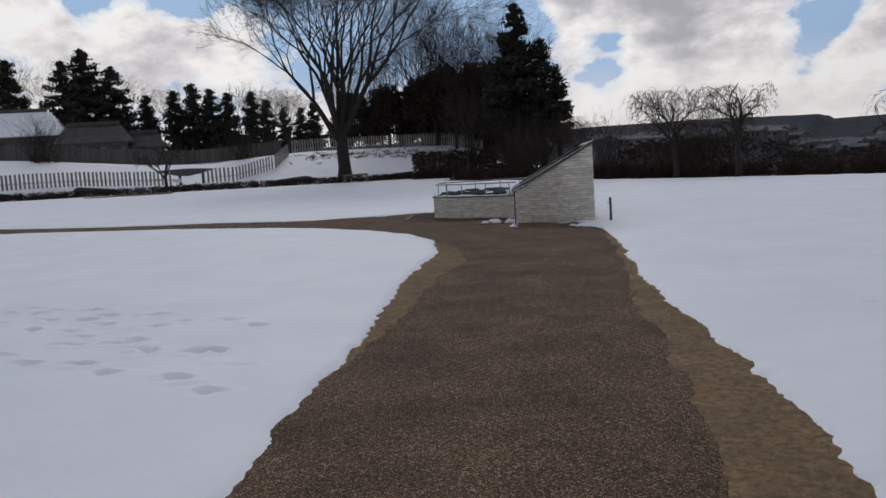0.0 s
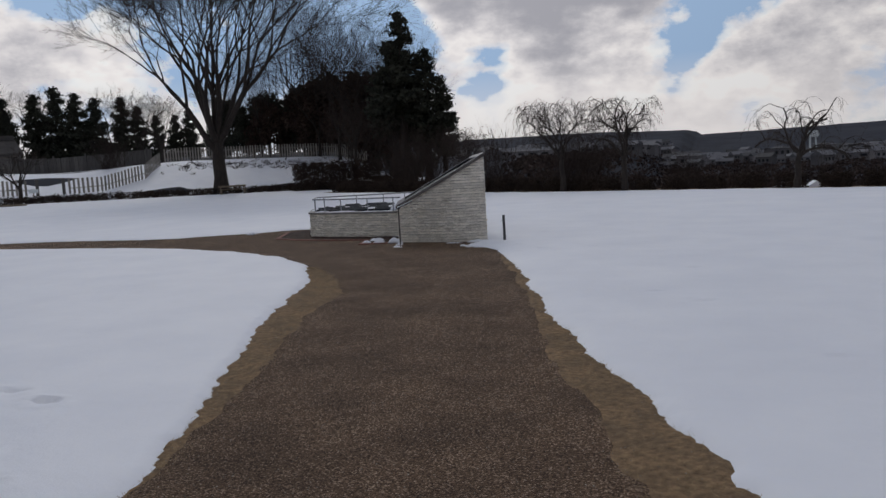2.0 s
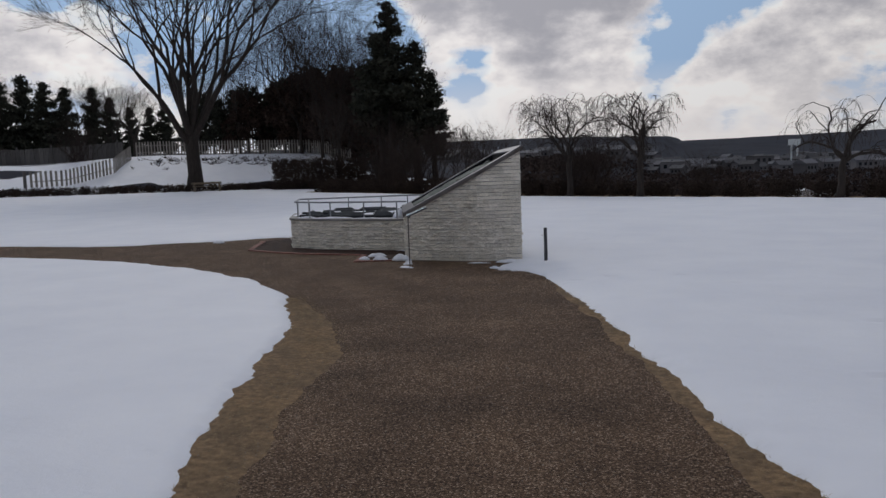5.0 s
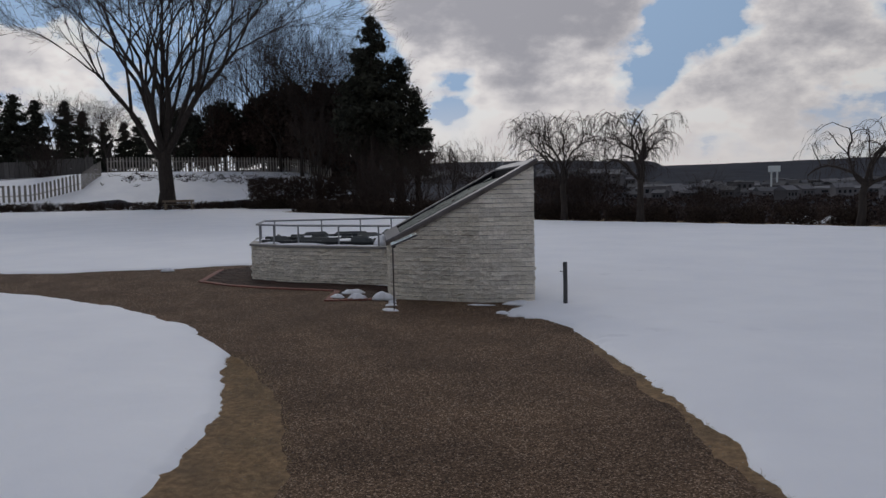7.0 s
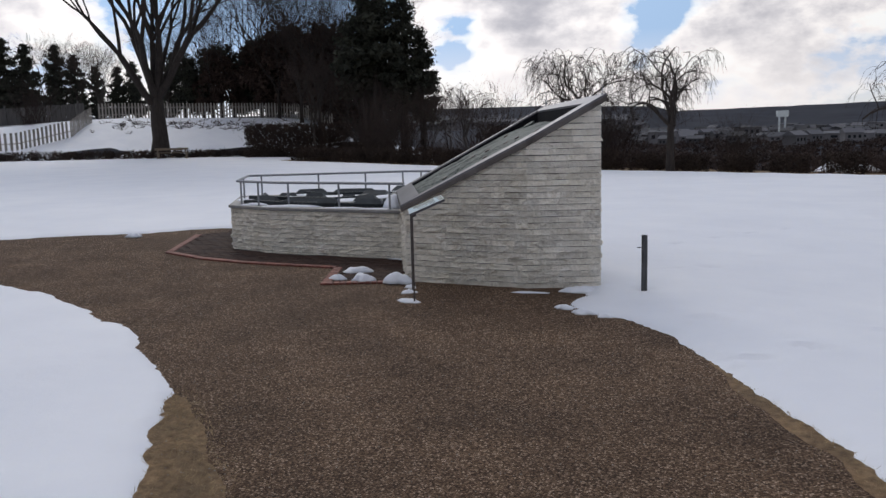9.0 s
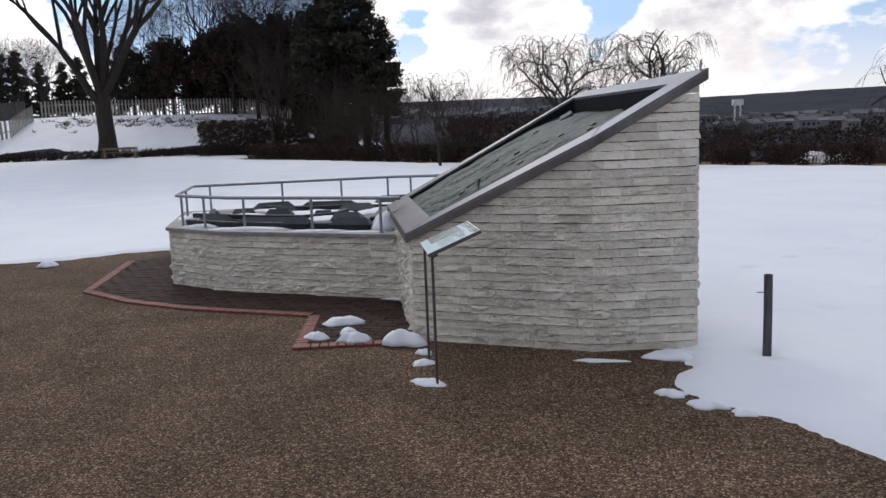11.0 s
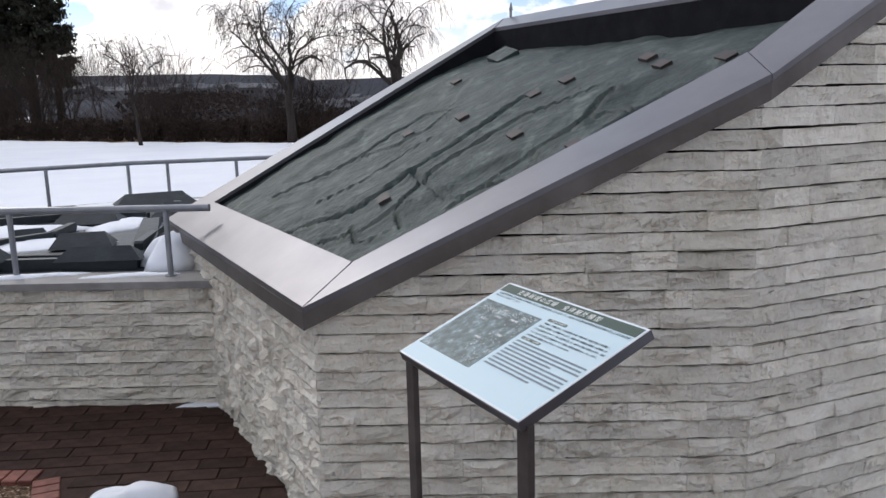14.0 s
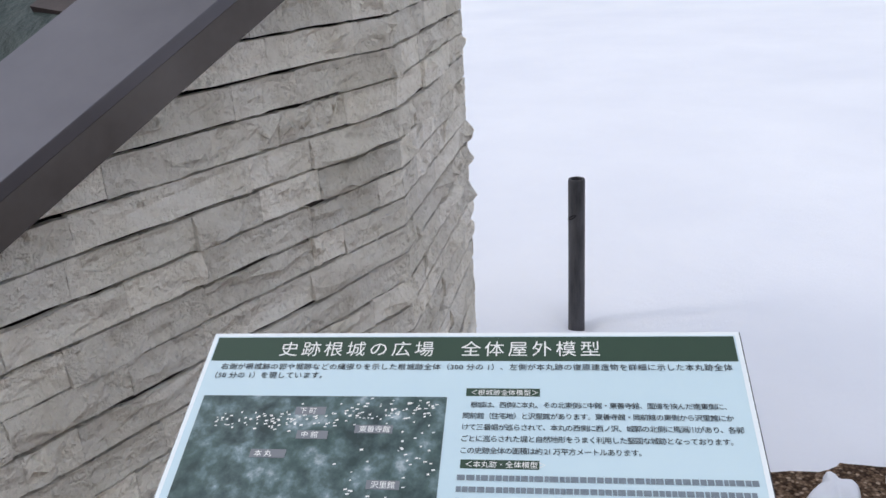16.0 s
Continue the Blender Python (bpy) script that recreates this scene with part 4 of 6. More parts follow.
def build_sign():
    s = thing("information_board", "tilted white information board with green heading on brown steel legs", "sign")
    tl, tr, bl, br = (Vector(p) for p in ((0.551, -0.498, 1.031), (0.738, -1.045, 1.037), (0.219, -0.604, 0.892), (0.416, -1.151, 0.898)))
    c = (tl + tr + bl + br) / 4
    ex = ((tr - tl) + (br - bl)).normalized()
    ey = ((tl - bl) + (tr - br)).normalized()
    ey = (ey - ex * ex.dot(ey)).normalized()
    ez = ex.cross(ey)
    W, H = 0.540, 0.352
    place = Matrix(((ex.x, ey.x, ez.x, c.x), (ex.y, ey.y, ez.y, c.y), (ex.z, ey.z, ez.z, c.z), (0, 0, 0, 1))) @ Matrix.Scale(1.068, 4)

    def flat(name, x0, y0, x1, y1, z0, z1, m, label=""):
        v = [place @ Vector((x, y, z)) for z in (z0, z1) for x, y in ((x0, y0), (x1, y0), (x1, y1), (x0, y1))]
        return part(name, v, [(3, 2, 1, 0), (4, 5, 6, 7), (0, 1, 5, 4), (1, 2, 6, 5), (2, 3, 7, 6), (3, 0, 4, 7)], m, s, label)

    flat("frame", -W / 2, -H / 2, W / 2, H / 2, -0.024, -0.002, STEEL, "thin grey metal tray under the panel")
    flat("panel", -W / 2 + .0015, -H / 2 + .0015, W / 2 - .0015, H / 2 - .0015, -0.002, 0, WHITE, "glossy white enamel panel")
    flat("print_field", -W / 2 + .006, -H / 2 + .006, W / 2 - .006, H / 2 - .006, 0, 0.0003, PALEBLUE, "pale blue printed ground")
    top = H / 2 - 0.0075
    flat("heading_band", -W / 2 + .0075, top - 0.031, W / 2 - .0075, top, 0.0003, 0.0006, GREEN, "dark green heading band")

    def text(body, x, y, size, m, wide=1.0):
        cu = bpy.data.curves.new("print", "FONT")
        cu.body, cu.size, cu.align_x = body, size, "LEFT"
        cu.space_character = wide
        cu.extrude, cu.resolution_u = 0.00008, 2
        cu.materials.append(m)
        ob = new("print", cu)
        ob.parent = s
        ob.matrix_basis = place @ Matrix.Translation((x, y, 0.0009))
        return ob

    text("史跡根城の広場　全体屋外模型", -0.192, top - 0.0235, 0.0205, INKWHITE, 1.30)
    L = -W / 2 + 0.012
    text("　右側が根城跡の郭や堀跡などの縄張りを示した根城跡全体（300 分の 1）、左側が本丸跡の復原建造物を詳細に示した本丸跡全体", L, top - 0.042, 0.0086, INK, 1.04)
    text("（50 分の 1）を現しています。", L, top - 0.053, 0.0086, INK, 1.04)
    # aerial photograph
    px0, px1, py1 = L + 0.002, -0.012, top - 0.075
    py0 = py1 - 0.215
    flat("aerial_photo", px0, py0, px1, py1, 0.0003, 0.0006, PHOTO, "printed aerial photograph of the castle grounds")
    rng = random.Random(3)
    chunks = []
    for k in range(260):
        x, y = rng.uniform(px0 + .01, px1 - .008), rng.uniform(py0 + .005, py1 - .008)
        if k < 150:
            x = rng.uniform(px0 + .02, px1 - .01)
            y = py1 - 0.035 + (x - px0) * 0.09 + rng.gauss(0, 0.006)
        elif x < px0 + 0.14:
            x = px1 - rng.uniform(0.005, 0.09)
        a, b = rng.uniform(.0012, .0035), rng.uniform(.001, .0025)
        chunks.append(([place @ Vector(q) for q in ((x, y, .00075), (x + a, y + b * .2, .00075), (x + a, y + b, .00075), (x, y + b * .8, .00075))], [(0, 1, 2, 3)]))
    v, f = join(chunks)
    tagged(part("roof_dots", v, f, INKWHITE, s, "pale roofs printed in the photograph"), kind="stuff")
    for body, x, y, w in (("本 丸", px0 + .065, py1 - .070, .034), ("中 館", px0 + .105, py1 - .049, .030), ("下 町", px0 + .098, py1 - .022, .030), ("東善寺館", px0 + .160, py1 - .042, .036),
                          ("沢里館", px0 + .180, py1 - .10, .030), ("岡前館", px0 + .130, py1 - .13, .030)):
        flat("map_label", x, y, x + w, y + .009, .0006, .0009, LABELGREY, "grey place-name tag")
        text(body, x + .004, y + .0018, .0075, INKWHITE)
    right = 0.004
    body = ["　根城は、西側に本丸、その北東側に中館・東善寺館、国道を挟んだ南東側に、", "岡前館（住宅地）と沢里館があります。東善寺館・岡前館の東側から沢里館にか",
            "けて三番堀が巡らされて、本丸の西側に西ノ沢、城郭の北側に馬淵川があり、各郭", "ごとに巡らされた堀と自然地形をうまく利用した堅固な城跡となっております。",
            "この史跡全体の面積は約 21 万平方メートルあります。"]
    flat("subheading", right + .002, top - .0735, right + .072, top - .0645, .0003, .0006, GREEN, "green subheading tag")
    text("＜根城跡全体模型＞", right + .006, top - .0722, .0072, INKWHITE, 1.0)
    for k, line in enumerate(body):
        text(line, right, top - .0865 - k * .0125, .0074, INK, 0.83)
    flat("subheading", right + .002, top - .152, right + .072, top - .143, .0003, .0006, GREEN, "green subheading tag")
    text("＜本丸跡・全体模型＞", right + .006, top - .1505, .0072, INKWHITE, 1.0)
    for k in range(9):
        y = top - .164 - k * .0115
        x, chunks = right, []
        end = W / 2 - .016 - (0.08 if k in (3, 8) else 0)
        while x < end:
            w = rng.uniform(.004, .009)
            chunks.append(([place @ Vector(q) for q in ((x, y, .00075), (x + w * .85, y, .00075), (x + w * .85, y + .0055, .00075), (x, y + .0055, .00075))], [(0, 1, 2, 3)]))
            x += w
        v, f = join(chunks)
        part("text_line", v, f, INKSOFT, s, "line of small print, too small to read")
    for x, y in ((-0.255, -0.155), (0.255, -0.155)):
        p = place @ Vector((x, y, -0.02))
        a = math.atan2(ex.y, ex.x)
        v, f = slab(p.x, p.y, -0.03, p.z, 0.042, 0.016, a, 0.001)
        part("leg", v, f, LEGBROWN, s, "flat brown steel leg")
    v = [place @ Vector((x, y, z)) for z in (-0.05, -0.024) for x, y in ((-.2, -.16), (.2, -.16), (.2, -.12), (-.2, -.12))]
    part("crossbar", v, [(3, 2, 1, 0), (4, 5, 6, 7), (0, 1, 5, 4), (1, 2, 6, 5), (2, 3, 7, 6), (3, 0, 4, 7)], LEGBROWN, s, "steel bar under the panel")


PALEBLUE = surface("pale_blue_print", [(0.3, (0.50, 0.64, 0.70)), (0.7, (0.54, 0.67, 0.73))], 2, 0.3, 0)
LABELGREY = surface("grey_tag", [(0.3, (0.16, 0.17, 0.19)), (0.7, (0.20, 0.21, 0.23))], 2, 0.4, 0)
INKSOFT = surface("grey_small_print", [(0.3, (0.13, 0.16, 0.19)), (0.7, (0.20, 0.24, 0.28))], 200, 0.5, 0)
PHOTO = surface("aerial_photo_print", [(0.35, (0.014, 0.030, 0.032)), (0.5, (0.07, 0.11, 0.11)), (0.60, (0.17, 0.24, 0.26)), (0.70, (0.50, 0.56, 0.60))], 38, 0.35, 0, coarse=(14, (0.03, 0.07, 0.06), 0.5))
LEGBROWN = surface("brown_steel_leg", [(0.3, (0.055, 0.045, 0.043)), (0.7, (0.11, 0.09, 0.085))], 8, 0.5, 0.2, 60, metal=0.4, depth=0.002)


def build_post():
    p = thing("marker_post", "short dark weathered round post with a small wire loop", "post")
    x, y = 2.625, -0.250
    n = 16
    outer, f = tube([(x, y, -0.1), (x + .002, y, 0.3), (x, y, 0.592), (x, y, 0.598)], [.031, .030, .030, .028], n, False)
    k = len(outer)
    v = list(outer) + [(x + .022 * math.cos(6.283 * i / n), y + .022 * math.sin(6.283 * i / n), .598) for i in range(n)] + [(x + .021 * math.cos(6.283 * i / n), y + .021 * math.sin(6.283 * i / n), .585) for i in range(n)]
    # matching rim order
    top = [v[3 * n + i] for i in range(n)]
    ring1 = [(x + (q[0] - x) * .78, y + (q[1] - y) * .78, .598) for q in top]
    ring2 = [(x + (q[0] - x) * .76, y + (q[1] - y) * .76, .573) for q in top]
    v = list(outer) + ring1 + ring2
    f = list(f) + [(3 * n + i, 3 * n + (i + 1) % n, k + (i + 1) % n, k + i) for i in range(n)] + [(k + i, k + (i + 1) % n, k + n + (i + 1) % n, k + n + i) for i in range(n)] + [tuple(range(k + n, k + 2 * n))]
    part("shaft", v, f, POSTDARK, p, "dark stained timber shaft with a hollow top")
    loop = [(x - .028 - .022 * (1 - math.cos(a)) , y - .012 * math.sin(a), .47 + 0.004 * math.sin(a)) for a in np.linspace(0, 2 * math.pi, 14)]
    v, f = tube(loop, 0.0022, 5)
    part("wire_loop", v, f, BLACK, p, "thin bent wire loop")


POSTDARK = surface("post_dark", [(0.3, (0.022, 0.022, 0.026)), (0.7, (0.085, 0.082, 0.09))], 12, 0.7, 0.6, 40, stretch=(3, 3, 0.5), depth=0.004)


def build_paving():
    """Border bricks and dark pavers in front of the basin and the monument."""
    pav = tagged(new("paving"), "dark wet brick paving with a red brick border", "paving", kind="structure")
    v = [(x, y, 0.0235) for x, y in PAVED]
    part("sand_bed", v, [tuple(range(len(v)))], PAVER, pav, "dark sand between the pavers")
    border = [(-5.04, 3.66), (-4.28, 1.65), (-3.42, 1.17), (-2.60, 0.90), (-1.20, 0.68), (-0.91, -0.40), (-0.02, -0.16)]
    shared = {}
    for (ax, ay), (bx, by) in zip(border, border[1:]):
        L = math.hypot(bx - ax, by - ay)
        ang = math.atan2(by - ay, bx - ax)
        n = int(L / 0.066)
        for k in range(n):
            s = (k + 0.5) * L / n
            if "b" not in shared:
                vv, ff = slab(0, 0, -0.03, 0.0, 0.060, 0.105, 0, 0.003)
                me = bpy.data.meshes.new("border_brick")
                me.from_pydata(vv, [], ff)
                me.materials.append(REDBRICK)
                shared["b"] = me
            ob = new("border_brick", shared["b"])
            ob.parent = pav
            ob.matrix_basis = pose(ax + math.cos(ang) * s - math.sin(ang) * 0.055, ay + math.sin(ang) * s + math.cos(ang) * 0.055, 0.034 + random.uniform(-.0015, .0015), 0, 0, math.degrees(ang) + random.uniform(-1.5, 1.5))
    inner = [(-4.9, 3.70), (-4.16, 1.75), (-3.36, 1.29), (-2.58, 1.02), (-1.11, 0.79), (-0.82, -0.27), (-0.04, -0.05)] + PAVED[6:12]
    vv, ff = slab(0, 0, -0.03, 0.0, 0.194, 0.094, 0, 0.003)
    me = bpy.data.meshes.new("paver")
    me.from_pydata(vv, [], ff)
    me.materials.append(PAVER)
    spots = []
    a = math.radians(-4)
    ca, sa = math.cos(a), math.sin(a)
    for j in range(-12, 60):
        for i in range(-40, 20):
            lx, ly = (i + 0.5 * (j % 2)) * 0.2, j * 0.1
            spots.append((ca * lx - sa * ly - 0.4, sa * lx + ca * ly - 0.2))
    q = np.array(spots)
    d = inside_distance(q[:, 0], q[:, 1], inner)
    ok = [tuple(p) for p, dd in zip(spots, d) if dd > 0.035]
    ok.sort(key=lambda p: math.hypot(p[0] + 0.6, p[1] + 0.2))
    rest = []
    for k, (x, y) in enumerate(ok):
        z, w = 0.030 + random.uniform(-.002, .002), a + random.uniform(-.01, .01)
        if k < 300:
            ob = new("paver", me)
            ob.parent = pav
            ob.matrix_basis = pose(x, y, z, 0, 0, math.degrees(w))
        else:
            rest.append(slab(x, y, z - 0.03, z, 0.194, 0.094, w, 0.003))
    if rest:
        v, f = join(rest)
        tagged(part("far_pavers", v, f, PAVER, pav, "dark wet pavers farther along"), kind="stuff")


# ==== trees and bushes ====
def bars(segments, sides=3):
    """Many tapered bars, from rows of (ax, ay, az, bx, by, bz, ra, rb), as one mesh."""
    s = np.array(segments, float)
    a, b, ra, rb = s[:, 0:3], s[:, 3:6], s[:, 6], s[:, 7]
    d = b - a
    d /= np.linalg.norm(d, axis=1)[:, None] + 1e-9
    ref = np.where(np.abs(d[:, 2:3]) < 0.9, np.array([[0, 0, 1.0]]), np.array([[1.0, 0, 0]]))
    u = np.cross(d, ref)
    u /= np.linalg.norm(u, axis=1)[:, None] + 1e-9
    w = np.cross(d, u)
    n = len(s)
    v = np.zeros((n, 2 * sides, 3))
    for k in range(sides):
        t = 2 * math.pi * k / sides
        o = u * math.cos(t) + w * math.sin(t)
        v[:, k], v[:, sides + k] = a + o * ra[:, None], b + o * rb[:, None]
    f = np.array([(k, (k + 1) % sides, sides + (k + 1) % sides, sides + k) for k in range(sides)])
    f = f[None] + (np.arange(n) * 2 * sides)[:, None, None]
    return v.reshape(-1, 3), f.reshape(-1, 4)


def grow(rng, p, d, length, r, level, out, spread, lift, shrink, droop=0.0, side_shoots=0.3):
    n = 3 if level > 1 else 2
    for _ in range(n):
        d = (d + Vector((rng.gauss(0, .13), rng.gauss(0, .13), rng.gauss(0, .07) + lift - droop))).normalized()
        q = p + d * (length / n)
        r2 = max(r * 0.9, 0.008)
        out[min(level, 9)].append((*p, *q, r, r2))
        p, r = q, r2
        if 0 < level <= 4 and rng.random() < side_shoots:
            side = (d + Vector((rng.gauss(0, .6), rng.gauss(0, .6), rng.gauss(.1, .3)))).normalized()
            grow(rng, p, side, length * 0.6, r * 0.5, level - 1, out, spread, lift, shrink, droop, side_shoots)
    if level <= 0:
        return
    kids = 3 if rng.random() < 0.35 else 2
    turn = rng.uniform(0, 6.28)
    for k in range(kids):
        a = turn + 6.283 * k / kids + rng.gauss(0, .3)
        side = d.orthogonal().normalized()
        side.rotate(Matrix.Rotation(a, 3, d))
        nd = (d + side * spread * rng.uniform(0.6, 1.3)).normalized()
        grow(rng, p, nd, length * rng.uniform(shrink - .08, shrink + .08), r * (0.74 if kids == 2 else 0.64), level - 1, out, spread, lift, shrink, droop, side_shoots)


def bare_tree(label, height, trunk_r, seed, levels=6, spread=0.42, lift=0.02, shrink=0.78, limbs=6, fork=0.16, name="bare_tree", limb_spread=0.5, category="tree", side_shoots=0.3):
    rng = random.Random(seed)
    t = thing(name, label, category)
    h0 = height * fork
    prof = [(0, 0, -0.3), (0.02 * h0, 0, h0 * 0.3), (0, 0.02 * h0, h0 * 0.7), (0, 0, h0 * 1.25)]
    v, f = tube(prof, [trunk_r * 1.35, trunk_r * 1.02, trunk_r * 0.95, trunk_r * 0.8], 12)
    part("trunk", v, f, BARK, t, "thick grey-brown trunk", True)
    out = {k: [] for k in range(10)}
    unit = height / (1 + sum(shrink ** k for k in range(1, levels + 1)) * 0.92)
    for k in range(limbs):
        a = 6.283 * k / limbs + rng.uniform(-.3, .3)
        tilt = limb_spread * (0.3 + 1.3 * ((k * 0.618) % 1.0))
        d = Vector((math.cos(a) * tilt, math.sin(a) * tilt, 1)).normalized()
        grow(rng, Vector((0, 0, h0 * rng.uniform(0.85, 1.2))), d, unit * rng.uniform(0.85, 1.1), trunk_r * rng.uniform(0.42, 0.56), levels - 1, out, spread, lift, shrink, 0.0, side_shoots)
    thick = sum((out[k] for k in range(max(levels - 3, 1), 10)), [])
    fine = sum((out[k] for k in range(0, max(levels - 3, 1))), [])
    v, f = bars(thick, 6)
    part("bough", v, f, BARK, t, "upswept bare limbs", True)
    v, f = bars(fine, 3)
    part("twig_mass", v, f, TWIG, t, "fine bare twigs")
    return t


def weeping_tree(label, height, width, trunk_r, seed, flat=0.0, hang=1.0):
    """A bare weeping cherry: twisting limbs that climb and spread, and thin shoots that arch over and hang."""
    rng = random.Random(seed)
    t = thing("weeping_cherry", label, "tree")
    h0 = height * (0.36 + .1 * flat)
    lean = rng.uniform(-0.2, 0.2)
    v, f = tube([(0, 0, -0.3), (lean * .6, 0, h0 * .4), (lean * .3, .06, h0 * .75), (lean, 0.05, h0)], [trunk_r * 1.5, trunk_r * 1.05, trunk_r, trunk_r * .9], 9)
    part("trunk", v, f, BARK, t, "short dark twisted trunk", True)
    thick, fine = [], []

    def shoot(p, a, ln, r):
        w = Vector((math.cos(a), math.sin(a), rng.uniform(.2, 1.3))).normalized()
        for k in range(8):
            w = (w + Vector((rng.gauss(0, .16), rng.gauss(0, .16), -0.34 * hang))).normalized()
            e = p + w * ln / 7
            fine.append((*p, *e, r, max(r * .8, .004)))
            p, r = e, max(r * .8, .004)
            if k > 1 and rng.random() < .4:
                g, x = p, (w + Vector((rng.gauss(0, .5), rng.gauss(0, .5), -.3))).normalized()
                for _ in range(3):
                    x = (x + Vector((0, 0, -.35 * hang))).normalized()
                    h = g + x * rng.uniform(.08, .2)
                    fine.append((*g, *h, .005, .004))
                    g = h

    def limb(p, a, tilt, ln, r, level):
        n = max(4, int(ln / .28))
        d = Vector((math.cos(a) * tilt, math.sin(a) * tilt, 1)).normalized()
        for i in range(n):
            q = (i + 1) / n
            pull = (.22 - .40 * q) if level == 0 else (.10 - .5 * q)
            ceiling = -0.5 if p.z > height * .93 else 0.0
            d = (d + Vector((rng.gauss(0, .25), rng.gauss(0, .25), rng.gauss(0, .14) + pull * (1 - flat * .3) - flat * .12 + ceiling))).normalized()
            e = p + d * ln / n
            thick.append((*p, *e, r, r * .90))
            p, r = e, r * .90
            b = math.atan2(d.y, d.x)
            if level < 2 and i > 0 and rng.random() < (.55 if level == 0 else .4):
                limb(p, b + rng.choice((-1, 1)) * rng.uniform(.4, 1.3), rng.uniform(.4, 1.5), ln * rng.uniform(.4, .62), r * .62, level + 1)
            if i > n * .3:
                for _ in range(2 if level else 1):
                    shoot(p, b + rng.gauss(0, 1.2), rng.uniform(.3, .9), max(r * .4, .007))

    for k in range(6):
        a = 6.283 * k / 6 + rng.uniform(-.35, .35)
        tilt = rng.uniform(.25, .85) * width / height * (1 + flat)
        limb(Vector((lean, .05, h0 * rng.uniform(.82, 1.0))), a, tilt, math.hypot(width / 2, height - h0) * rng.uniform(.68, .92), trunk_r * rng.uniform(.52, .72), 0)
    v, f = bars(thick, 5)
    part("bough", v, f, BARK, t, "twisting bare limbs")
    v, f = bars(fine, 3)
    part("twig_mass", v, f, TWIG, t, "thin drooping twigs")
    return t


def leaf_clumps(centres, size, rng, per=14, flat=0.6):
    """Many small leaf blades scattered round centres."""
    c = np.repeat(np.array(centres, float), per, axis=0)
    n = len(c)
    c = c + rng.normal(0, 1, (n, 3)) * np.repeat(size, per)[:, None] * np.array([1, 1, flat]) if isinstance(size, np.ndarray) else c + rng.normal(0, size, (n, 3)) * np.array([1, 1, flat])
    s = (np.repeat(size, per) if isinstance(size, np.ndarray) else np.full(n, size)) * rng.uniform(.45, 1.0, n)
    a = rng.normal(0, 1, (n, 3))
    a /= np.linalg.norm(a, axis=1)[:, None]
    b = np.cross(a, rng.normal(0, 1, (n, 3)))
    b /= np.linalg.norm(b, axis=1)[:, None] + 1e-9
    v = np.stack([c + a * s[:, None], c - a * s[:, None] * .5 + b * s[:, None] * .6, c - a * s[:, None] * .5 - b * s[:, None] * .6], 1)
    return v.reshape(-1, 3), np.arange(n * 3).reshape(-1, 3)


def cedar(label, height, width, seed, bare=0.15, dense=1.0, material=None, name="cedar_tree", blunt=0.5, trunks=1):
    """A cedar whose boughs turn up and end in rounded plumes."""
    rng = np.random.RandomState(seed)
    t = thing(name, label, "tree")
    for k in range(trunks):
        ox, oy = (0, 0) if k == 0 else (rng.uniform(-.2, .2) * width, rng.uniform(-.2, .2) * width)
        v, f = tube([(ox, oy, -0.5), (ox * .8 + 0.05, oy * .8, height * .5), (0, 0, height * .97)], [height * .017, height * .012, .03], 8)
        part("trunk", v, f, BARK, t, "straight dark trunk", True)
    boughs = int(84 * dense)
    uz = ((np.arange(boughs) + rng.rand(boughs)) / boughs) ** 1.1
    ang = rng.uniform(0, 6.283, boughs)
    outline = np.minimum(1.0, 0.62 + 1.6 * uz) * (1 - uz) ** blunt
    reach = width / 2 * outline * 1.12 * rng.uniform(0.50, 1.22, boughs) + 0.10
    cs, sizes, seg = [], [], []
    for u0, a0, r0 in zip(uz, ang, reach):
        z0 = (bare + (1 - bare) * u0) * height
        n = max(3, int(r0 / 0.42))
        tip = rng.uniform(0.05, 0.30) * r0
        for k in range(n + 1):
            q = (k + 0.6) / (n + 0.6)
            r1 = r0 * q
            cs.append((math.cos(a0) * r1, math.sin(a0) * r1, z0 - 0.22 * r1 + tip * q ** 3 + rng.normal(0, .05)))
            sizes.append((0.20 + 0.20 * q) * (0.55 + 0.45 * (1 - u0)) * rng.uniform(.8, 1.25) * max(1.0, width / 6.5))
        seg.append((0, 0, z0, math.cos(a0) * r0 * .9, math.sin(a0) * r0 * .9, z0 - .2 * r0, .05, .015))
    v, f = leaf_clumps(cs, np.array(sizes) * 1.05, rng, 34, 0.6)
    part("crown", v, f, material or NEEDLE, t, "dense dark evergreen crown in rounded plumes")
    for _ in range(10 if bare > 0.2 else 0):
        z0, a0, ln = rng.uniform(.12, bare) * height, rng.uniform(0, 6.283), rng.uniform(.5, 1.6)
        seg.append((0, 0, z0, math.cos(a0) * ln, math.sin(a0) * ln, z0 - .1, .04, .012))
    v, f = bars(seg, 3)
    part("small_bough", v, f, TWIG, t, "short level branches")
    return t


